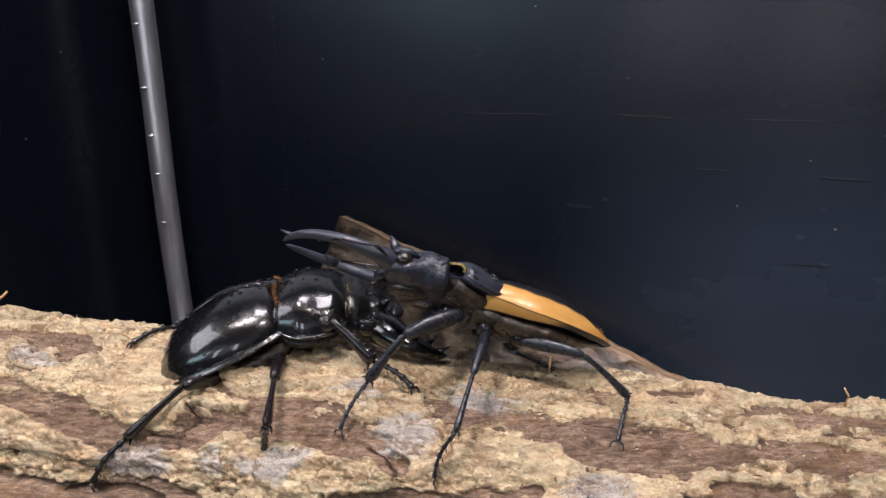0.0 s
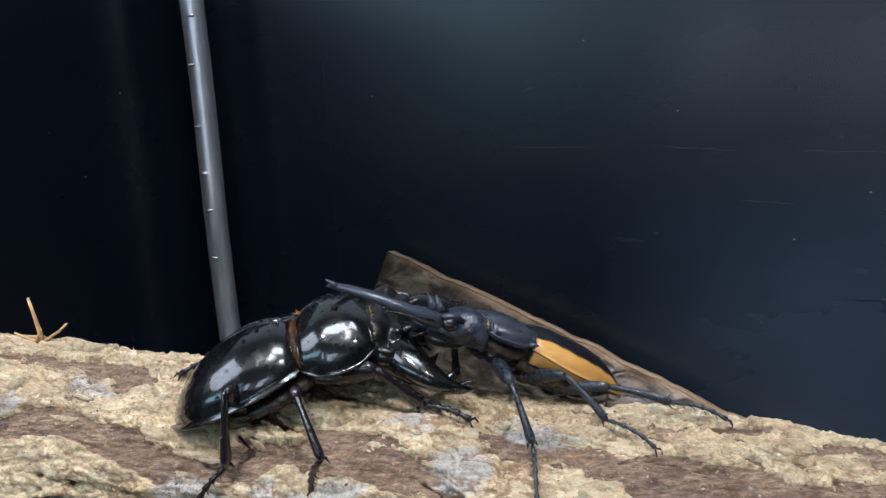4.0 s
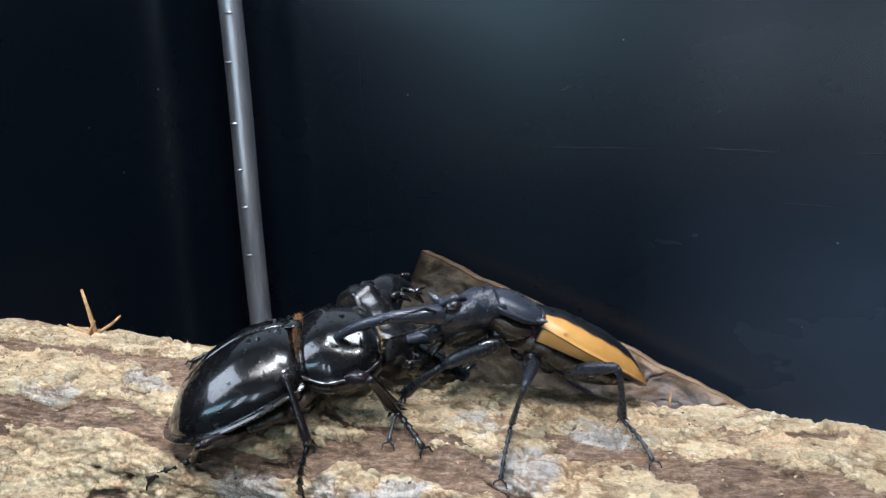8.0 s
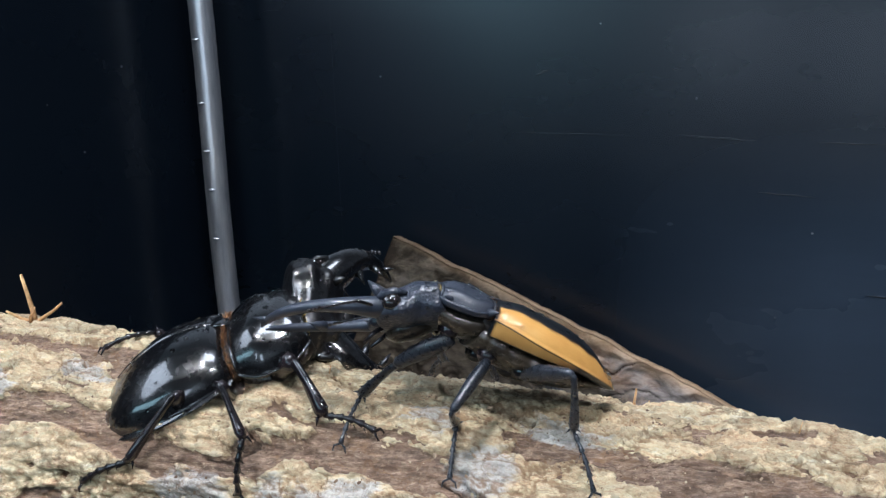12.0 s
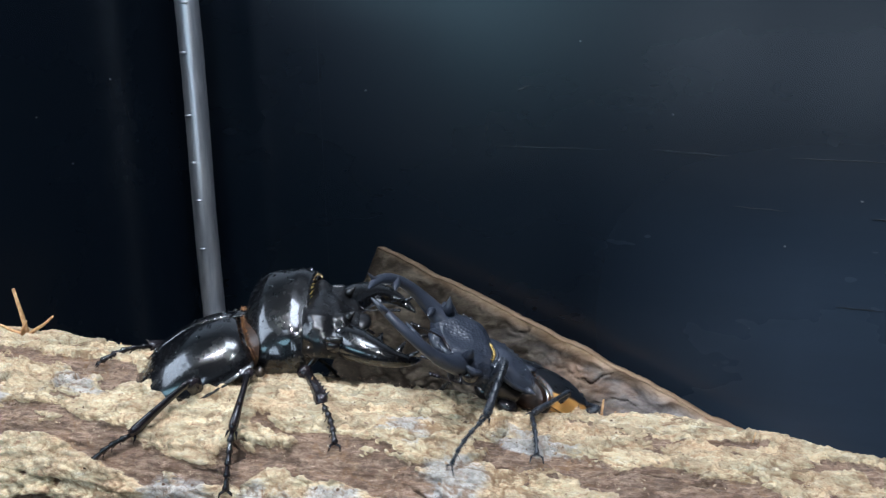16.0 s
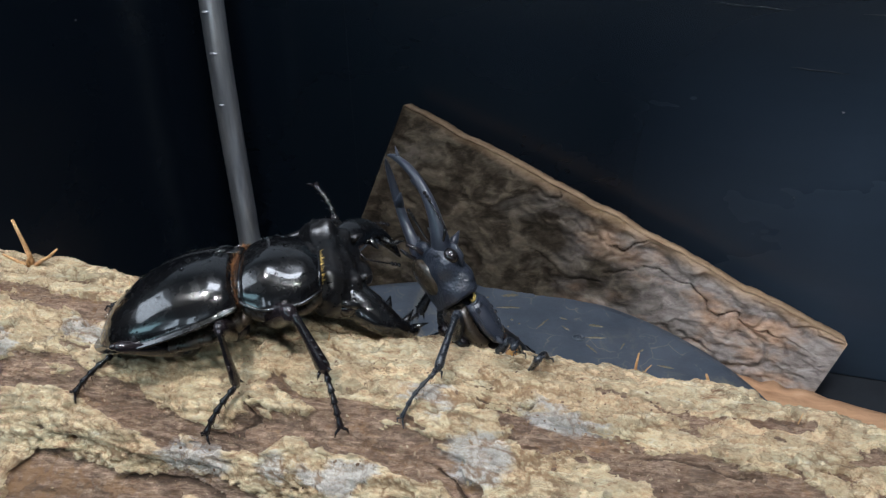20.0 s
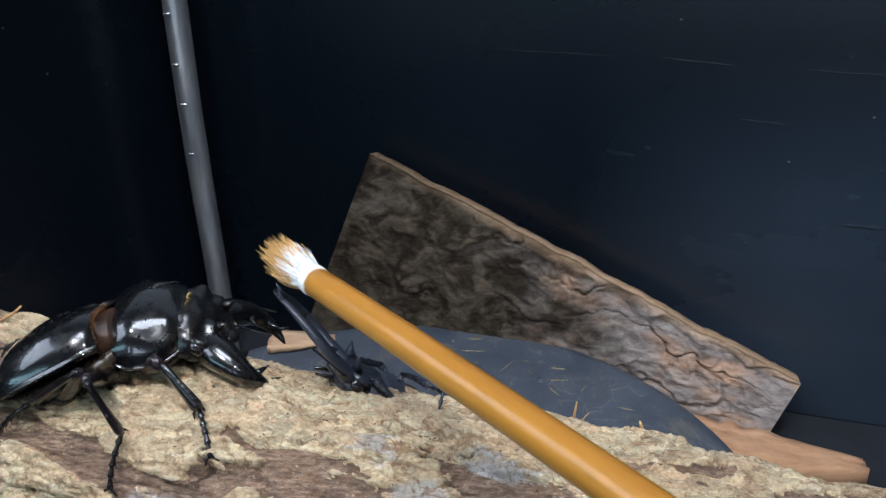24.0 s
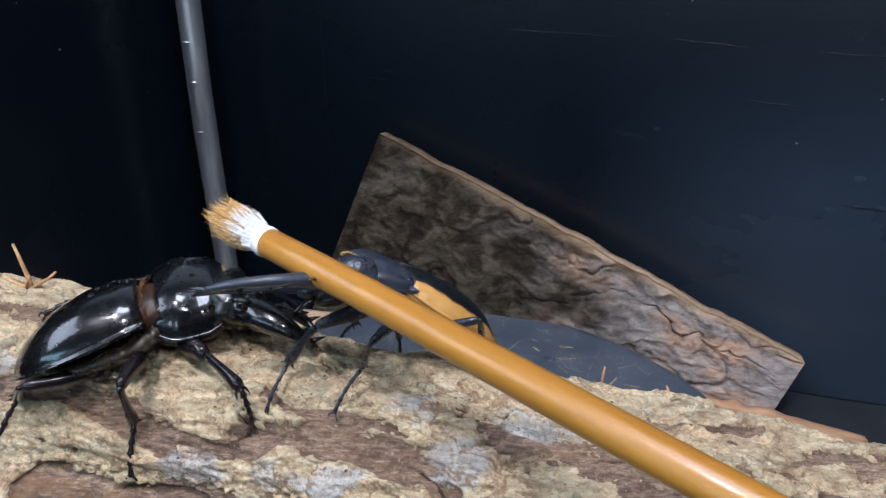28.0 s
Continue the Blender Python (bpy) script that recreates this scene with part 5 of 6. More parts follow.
def chip(name, centre, size, turn, label, wood):
    bm = bmesh.new()
    n, m = 14, 8
    rng = random.Random(3)
    up, dn = {}, {}
    for i in range(n):
        for j in range(m):
            u, v = i / (n - 1) - 0.5, j / (m - 1) - 0.5
            taper = 1 - 0.8 * max(0.0, u + 0.25)
            x, y = u * size[0] + rng.uniform(-1, 1) * 0.0006, v * size[1] * taper + rng.uniform(-1, 1) * 0.0006
            up[i, j] = bm.verts.new((x, y, size[2] * (0.9 + 0.15 * rng.random()) * (1 - 0.6 * (u + 0.5))))
            dn[i, j] = bm.verts.new((x, y, 0))
    for i in range(n - 1):
        for j in range(m - 1):
            bm.faces.new((up[i, j], up[i + 1, j], up[i + 1, j + 1], up[i, j + 1]))
            bm.faces.new((dn[i, j], dn[i, j + 1], dn[i + 1, j + 1], dn[i + 1, j]))
    rim = [(i, 0) for i in range(n)] + [(n - 1, j) for j in range(1, m)] + [(i, m - 1) for i in range(n - 2, -1, -1)] + [(0, j) for j in range(m - 2, 0, -1)]
    for a, b in zip(rim, rim[1:] + rim[:1]):
        bm.faces.new((up[a], dn[a], dn[b], up[b]))
    ob = part(name, bm, wood, None)
    ob.matrix_world = pose(*centre, 0, 0, turn)
    return tagged(ob, label, "wood chip")


DUST = plain_material("grey_dust", [(0.3, (0.10, 0.105, 0.11)), (0.7, (0.16, 0.165, 0.17))], 900.0, 0.8)


def speck(x, z, size, wall):
    bm = bmesh.new()
    ball(bm, (x if wall == "wall_back" else 0.0004, -0.0004 if wall == "wall_back" else x, z), size, (1.3, 0.5, 0.9) if wall == "wall_back" else (0.5, 1.3, 0.9), 6)
    part("dust_speck", bm, DUST, bpy.data.objects[wall])


for x_, z_, r_ in ((0.122, 0.238, 0.0006), (0.30, 0.222, 0.0005), (0.36, 0.152, 0.0006), (0.41, 0.14, 0.0008), (0.395, 0.177, 0.0006), (0.43, 0.19, 0.0009), (0.455, 0.172, 0.0007), (0.345, 0.105, 0.0005), (0.47, 0.13, 0.0006), (0.25, 0.262, 0.0005)):
    speck(x_, z_, r_, "wall_back")
for y_, z_, r_ in ((-0.075, 0.248, 0.0007), (-0.11, 0.205, 0.0005), (-0.05, 0.17, 0.0004), (-0.13, 0.23, 0.0004)):
    speck(y_, z_, r_, "wall_side")


chip("wood_chip", (-0.107, 0.413, 0.0435), (0.038, 0.020, 0.0040), 8, "pale pinkish wood chip lying on the dark dish", PALE_WOOD)
chip("wood_offcut", (0.152, 0.352, 0.0003), (0.086, 0.026, 0.028), -4, "flat reddish-brown piece of wood beside the dish", RED_WOOD)
for args in ((0.20, 0.27, 0.205, 0.203, 0.0002), (0.29, 0.33, 0.203, 0.200, 0.0003), (0.36, 0.41, 0.199, 0.197, 0.0003), (0.40, 0.425, 0.168, 0.166, 0.0006), (0.44, 0.452, 0.148, 0.150, 0.0008), (0.387, 0.41, 0.12, 0.119, 0.0004), (0.46, 0.466, 0.16, 0.11, 0.0004), (0.333, 0.36, 0.173, 0.171, 0.0003), (0.215, 0.222, 0.236, 0.239, 0.0006), (0.0905, 0.0915, 0.03, 0.32, 0.00012), (0.31, 0.345, 0.31, 0.306, 0.0003), (0.42, 0.47, 0.29, 0.284, 0.0003), (0.47, 0.474, 0.20, 0.204, 0.0006)):
    scuff(*args)


# ---- how things move ----
STEP = 0.25


def between(rows, t):
    """The two rows round t, and how far t lies between them."""
    for a, b in zip(rows, rows[1:]):
        if t <= b[0]:
            return a, b, max(0.0, (t - a[0]) / (b[0] - a[0]))
    return rows[-1], rows[-1], 0.0


def turn(x, y, z):
    return Euler([radians(a) for a in (x, y, z)]).to_quaternion()


def glide(rows, t):
    """Place and three turns of a beetle's body at t."""
    i = 0
    while i < len(rows) - 2 and t > rows[i + 1][0]:
        i += 1
    a, b = rows[i], rows[i + 1]
    before, after = rows[max(i - 1, 0)], rows[min(i + 2, len(rows) - 1)]
    h = b[0] - a[0]
    f = max(0.0, min(1.0, (t - a[0]) / h))
    p = [Vector(r[1:4]) for r in (before, a, b, after)]
    m1 = (p[2] - p[0]) / max(b[0] - before[0], 1e-6) * h * 0.6
    m2 = (p[3] - p[1]) / max(after[0] - a[0], 1e-6) * h * 0.6
    place = p[1] * (2 * f ** 3 - 3 * f * f + 1) + m1 * (f ** 3 - 2 * f * f + f) + p[2] * (3 * f * f - 2 * f ** 3) + m2 * (f ** 3 - f * f)
    g = f * f * (3 - 2 * f) * 0.6 + f * 0.4
    turns = [turn(*a[k:k + 3]).slerp(turn(*b[k:k + 3]), g) for k in (4, 7, 10)]
    return place, turns


def bone(start, end, pole):
    """A pose at start with x towards end and z towards pole."""
    x = (end - start).normalized()
    z = pole - x * pole.dot(x)
    z = z.normalized() if z.length > 1e-6 else x.orthogonal().normalized()
    y = z.cross(x)
    m = Matrix((x, y, z)).transposed().to_4x4()
    m.translation = start
    return m


def foot_of(rows, t):
    a, b, f = between(rows, t)
    far = abs(b[1] - a[1]) + abs(b[2] - a[2]) * 0.0005
    lift = 0.0
    if far > 0.0025 and b[0] - a[0] > 0.3:
        span = min(1.0, 0.5 / (b[0] - a[0]))
        f = max(0.0, min(1.0, (f - 0.5) / span + 0.5))
    if far > 0.0025:
        lift = 0.0035 * math.sin(math.pi * f)
    v = [x + (y - x) * f for x, y in zip(a[1:], b[1:])]
    return log_point(v[0], v[1], 0.0004 + lift), log_point(v[2], v[3], v[4] + lift)


def out_of_log(p):
    v = p - LOG_C
    s = v.dot(LOG_X)
    radial = v - LOG_X * s
    return radial.normalized()


def animate(made, body_rows, feet, near, free):
    times = [k * STEP for k in range(int(28.0 / STEP) + 1)]
    keyed = {"root": [], "chest": [], "head": []}
    leg_rows = [([], [], []) for _ in made["legs"]]
    for t in times:
        place, (q, qc, qh) = glide(body_rows, t)
        world_m = Matrix.Translation(place) @ q.to_matrix().to_4x4()
        inv = world_m.inverted()
        keyed["root"].append((t, world_m))
        keyed["chest"].append((t, qc.to_matrix().to_4x4()))
        keyed["head"].append((t, Matrix.Translation(qc @ made["neck"]) @ qh.to_matrix().to_4x4()))
        for k, leg in enumerate(made["legs"]):
            index, side = k // 2, leg["side"]
            hip = leg["hip"]
            if index == 0:
                hip = qc @ hip
            fl, tl, sl = leg["len"]
            if side == near:
                toe, ankle = foot_of(feet[index], t)
            else:
                toe, ankle = free(t, index, world_m, hip)
            toe, ankle = inv @ toe, inv @ ankle
            up = inv.to_3x3() @ out_of_log(world_m @ hip)
            outward = Vector((0, side, 0))
            ahead = Vector(((0.5, 0.0, -0.35)[index], 0, 0))
            pole = up * 0.9 + outward * 0.7 + ahead
            if side != near and index == 2:
                pole = up * 0.1 + outward
            d = ankle - hip
            dist = d.length
            reach = (fl + tl) * 0.985
            if dist > reach:
                ankle = hip + d * (reach / dist)
                dist = reach
            near_reach = abs(fl - tl) + 0.25 * min(fl, tl)
            if dist < near_reach:
                ankle = hip + d * (near_reach / max(dist, 1e-5))
                dist = near_reach
            d = (ankle - hip).normalized()
            along = (fl * fl - tl * tl + dist * dist) / (2 * dist)
            high = math.sqrt(max(0.0, fl * fl - along * along))
            side_way = (pole - d * pole.dot(d)).normalized()
            knee = hip + d * along + side_way * high
            leg_rows[k][0].append((t, bone(hip, knee, side_way)))
            leg_rows[k][1].append((t, bone(knee, ankle, side_way)))
            leg_rows[k][2].append((t, bone(ankle, toe, up)))
    walk(made["root"], keyed["root"])
    walk(made["chest"], keyed["chest"])
    walk(made["head"], keyed["head"])
    for leg, rows in zip(made["legs"], leg_rows):
        for name, r in zip(("femur", "tibia", "tarsus"), rows):
            walk(leg[name], r)


def far_feet(spread, angle, ahead_of, lifted=None):
    """Where the legs on the hidden side stand: they step along as the body goes."""

    def free(t, index, world_m, hip):
        p = world_m @ hip
        s = (p - LOG_C).dot(LOG_X)
        s = round((s + ahead_of[index]) / 0.006) * 0.006 * 0.4 + (s + ahead_of[index]) * 0.6
        a = angle[index]
        toe, ankle = log_point(s, a, 0.0004), log_point(s - ahead_of[index] * 0.35, a + spread[index], 0.004 if index < 2 else 0.002)
        if lifted and index == 0 and lifted[0] < t < lifted[1]:
            f = min(1.0, (t - lifted[0]) / 0.5, (lifted[1] - t) / 0.5)
            toe, ankle = toe.lerp(Vector(lifted[2]), f), ankle.lerp(Vector(lifted[3]), f)
        return toe, ankle

    return free


def motions():
    BLACK_ROWS = [
        (0, -0.04178, 0.1717, 0.19272, -2.6, -17.4, 11.7, 0.0, 18.5, -3.1, 10.7, 31.0, -8.0),
        (1, -0.04339, 0.16856, 0.19329, -4.9, -15.3, 6.6, 8.1, 12.0, 8.7, 12.3, 26.2, -7.3),
        (2, -0.04547, 0.17359, 0.19162, -2.0, -15.8, 8.3, 10.3, 9.8, 13.9, 10.3, 29.1, -8.3),
        (3, -0.04244, 0.16415, 0.19411, -2.2, -17.2, 5.0, 3.9, 10.8, 2.8, 13.2, 32.9, 1.4),
        (6, -0.05995, 0.16067, 0.19579, 1.9, -26.3, 13.8, 6.5, 7.9, -0.8, 8.1, 35.8, -31.8),
        (7, -0.06084, 0.15604, 0.19409, 14.2, -27.5, 9.6, -6.3, 18.7, 9.2, 7.9, 34.5, -42.1),
        (8, -0.0588, 0.15697, 0.19427, 3.9, -18.5, 12.4, -4.5, 14.3, 1.5, 43.2, 27.5, 35.4),
        (9, -0.06029, 0.16088, 0.19184, -0.0, -18.2, 10.4, -11.2, 15.2, 9.4, 51.9, 26.7, 22.0),
        (10, -0.06359, 0.16415, 0.19056, 9.1, -20.4, 9.0, -11.5, 13.8, 10.2, 37.6, 26.1, 8.0),
        (11, -0.0633, 0.16405, 0.19128, 5.5, -20.5, 10.6, -5.2, 11.0, 6.5, 46.0, 26.2, 7.5),
        (12, -0.06661, 0.16778, 0.18897, 4.4, -19.9, 12.7, -2.0, 3.3, 2.4, 52.0, 33.0, 13.0),
        (14.5, -0.05999, 0.16392, 0.19526, 4.9, -20.2, 5.1, -6.0, 11.4, 2.4, 24.0, 32.4, -5.3),
        (15, -0.06549, 0.16341, 0.19657, 7.6, -18.9, 6.6, -6.5, 15.1, -0.5, 20.7, 36.3, 8.2),
        (15.5, -0.05218, 0.17333, 0.19365, -8.1, -5.9, 0.1, 11.6, -23.3, -12.8, 17.5, 6.7, 8.3),
        (16, -0.06183, 0.17719, 0.19121, 0.3, -19.2, 16.9, 29.4, 2.7, -23.2, 9.5, 22.8, -9.5),
        (16.5, -0.04797, 0.18006, 0.19351, -16.7, -2.5, 27.6, 36.1, 0.9, 11.8, 4.9, 28.2, 39.5),
        (17, -0.04335, 0.17607, 0.19509, -26.0, 5.0, 16.8, 42.9, -0.8, 45.5, 5.3, 13.0, 63.6),
        (17.5, -0.04517, 0.17986, 0.19412, -30.5, 1.4, 13.9, 35.4, -2.0, 29.1, 12.2, 25.5, 42.3),
        (18, -0.05548, 0.18539, 0.19334, -36.0, -9.1, 13.1, 27.2, 16.0, 9.7, 6.1, 41.8, 35.3),
        (18.5, -0.05379, 0.17791, 0.19596, -27.1, -12.8, 7.5, 15.5, 17.6, 17.9, 7.9, 37.6, 38.6),
        (19, -0.05773, 0.17158, 0.19773, -14.8, -19.3, 2.4, 5.4, 15.2, 3.0, 36.9, 36.7, 35.2),
        (20, -0.06183, 0.16934, 0.19687, -11.1, -12.2, 11.8, -1.8, 12.5, 5.3, 40.2, 29.8, 25.1),
        (20.5, -0.06552, 0.17186, 0.1992, -6.4, -5.0, 32.9, 3.0, 5.0, -6.6, 37.1, 27.0, -0.3),
        (22.5, -0.06737, 0.17931, 0.19931, -34.5, -5.3, 14.6, 20.3, 8.6, 20.4, 13.4, 39.6, 29.2),
        (23, -0.06864, 0.18134, 0.1979, -36.5, -6.8, 17.9, 24.7, 8.0, 20.4, 10.7, 41.9, 27.3),
        (23.5, -0.07672, 0.18214, 0.19546, -24.9, -13.6, 16.5, 24.3, 13.9, 5.8, 25.3, 33.9, 10.3),
        (24, -0.08422, 0.17473, 0.19509, -21.7, -19.9, 12.4, 23.5, 17.5, 9.8, 24.9, 41.9, 15.5),
        (25, -0.08365, 0.17235, 0.19566, -23.1, -20.0, 17.4, 24.7, 16.9, 4.6, 22.7, 35.0, 7.2),
        (26, -0.08467, 0.17473, 0.19466, -16.4, -19.0, 15.6, 8.3, 16.7, 2.9, 18.6, 39.9, 14.5),
        (26.3, -0.08485, 0.17425, 0.19447, -18.3, -17.5, 15.5, 10.2, 15.0, 4.2, 20.1, 36.2, 15.3),
        (26.5, -0.08431, 0.17423, 0.19448, -19.7, -16.8, 15.0, 11.2, 14.0, 4.9, 21.6, 33.5, 16.1),
        (27, -0.08381, 0.17437, 0.19418, -23.2, -16.7, 15.7, 14.5, 11.6, 6.7, 23.0, 36.0, 12.4),
        (28, -0.08207, 0.16949, 0.19512, -20.1, -14.8, 18.6, 18.8, 13.5, 8.1, 1.7, 39.2, 2.7),
    ]

    ORANGE_ROWS = [
        (0, 0.00708, 0.15966, 0.19456, 29.4, -18.8, 175.8, 0.7, -3.9, 31.1, 5.3, 10.1, -5.3),
        (1, 0.01024, 0.15968, 0.19417, 26.8, -19.9, 179.4, -0.0, -3.8, 12.2, 6.7, 11.0, -11.3),
        (2, 0.01146, 0.15878, 0.1941, 27.1, -24.4, 182.8, 0.0, 1.6, 13.7, 4.1, 22.6, 1.6),
        (3, 0.01047, 0.16971, 0.18687, -1.7, -32.4, -153.5, -0.0, 10.4, -7.8, 0.1, 16.9, -13.8),
        (6, -0.01176, 0.16461, 0.19679, 30.4, -21.4, 174.6, 0.2, -3.1, 14.9, 1.4, 13.6, -0.5),
        (7, -0.01155, 0.16064, 0.19722, 21.3, -28.9, 183.7, 0.1, -4.8, 4.0, 5.1, 25.6, -0.5),
        (8, -0.00773, 0.15973, 0.19657, 14.6, -29.6, -170.2, 0.5, 5.0, 0.5, 13.2, 45.5, -13.1),
        (9, -0.00702, 0.15033, 0.19825, 11.2, -26.4, -169.7, 0.1, 8.3, -4.1, 11.3, 40.6, -11.3),
        (10, -0.00693, 0.15199, 0.19725, 15.2, -23.6, -171.9, 0.1, 7.8, -0.0, 8.1, 31.6, -6.9),
        (11, -0.00653, 0.15843, 0.19553, 18.0, -24.0, -170.9, -0.0, 9.0, -7.0, 2.0, 29.9, -12.5),
        (12, -0.00848, 0.15415, 0.19761, 19.8, -29.7, 186.5, -0.2, 7.4, -2.9, 2.5, 39.2, -20.9),
        (14.5, -0.00621, 0.17237, 0.19138, 24.2, -34.9, -154.9, 0.0, 1.7, -19.5, -7.0, 24.1, -14.6),
        (15, -0.00461, 0.17311, 0.18749, 19.5, -28.9, -162.1, 0.4, 6.4, -17.4, 4.1, 27.6, -27.1),
        (15.5, 0.00355, 0.16872, 0.1878, 1.5, -32.7, -153.7, -0.1, -4.3, -5.5, -4.7, 1.3, 17.0),
        (16, 0.00544, 0.16665, 0.18126, -15.1, -30.0, -127.8, -0.9, -7.4, -35.8, -25.2, 4.2, -11.9),
        (16.5, -0.00251, 0.16765, 0.18171, -36.2, -27.7, -132.9, 0.4, 5.7, -34.0, -18.4, 12.2, -14.0),
        (17, -0.00048, 0.16864, 0.17865, -49.9, -22.9, -129.6, 2.3, 22.7, -32.3, -11.2, 27.9, -56.4),
        (17.5, -0.00082, 0.16864, 0.18027, -15.7, -36.5, -150.0, 0.9, 8.6, -24.2, 6.6, 12.5, -26.0),
        (18, -0.00442, 0.17133, 0.17926, 17.4, -45.1, -166.5, -0.2, -6.1, -12.5, 17.9, -3.9, -30.7),
        (18.5, -0.00365, 0.18118, 0.1729, 23.6, -44.1, -169.7, -0.2, -4.7, -12.2, 15.2, -3.0, -43.1),
        (19, -0.00329, 0.18706, 0.16928, 29.6, -40.5, -178.0, -0.2, -2.5, -13.3, 26.3, -7.8, -35.9),
        (20, -0.00801, 0.17795, 0.17472, 14.9, -55.8, -162.2, -0.1, -6.5, -10.5, 13.6, -11.2, -29.0),
        (20.5, -0.01516, 0.17983, 0.17277, -15.0, -36.3, -117.0, -1.4, -10.4, -20.2, -32.5, -9.9, -21.2),
        (22.5, -0.01842, 0.19096, 0.14395, 7.8, -58.5, -135.2, 0.0, 10.3, 1.1, 28.2, 22.4, -10.6),
        (23, -0.01876, 0.19035, 0.14659, -5.3, -54.1, -125.7, 0.0, 7.2, 1.4, 10.4, 23.4, -6.5),
        (23.5, -0.0116, 0.18061, 0.16073, -28.0, -51.6, -119.1, 0.0, 6.7, -20.5, -7.5, -10.1, -24.3),
        (24, -0.01426, 0.17907, 0.1655, -34.2, -51.4, -123.4, 0.0, 13.7, -18.2, 10.4, 13.7, -35.2),
        (24.5, -0.00843, 0.17591, 0.17077, -45.7, -57.4, -127.7, 3.0, 17.2, -15.6, -10.8, 31.9, -56.9),
        (25, -0.0113, 0.17657, 0.17006, -44.3, -60.0, -132.0, 1.4, 19.0, -13.6, -2.9, 9.0, -9.8),
        (26, -0.00505, 0.17079, 0.17693, -56.5, -50.8, -127.2, 3.4, 16.1, -15.7, -2.3, 38.9, -76.3),
        (26.5, -0.00435, 0.17127, 0.17233, -82.0, -44.8, -136.1, 3.2, 8.0, -17.1, -4.2, 27.4, -77.2),
        (27, -0.01893, 0.17693, 0.186, -62.1, -36.1, -149.8, 0.1, 15.8, -3.4, 9.5, 23.1, -0.9),
        (28, -0.02312, 0.16874, 0.19928, 18.3, -37.4, -166.8, -0.3, 13.3, 6.7, 16.3, 43.0, 2.7),
    ]
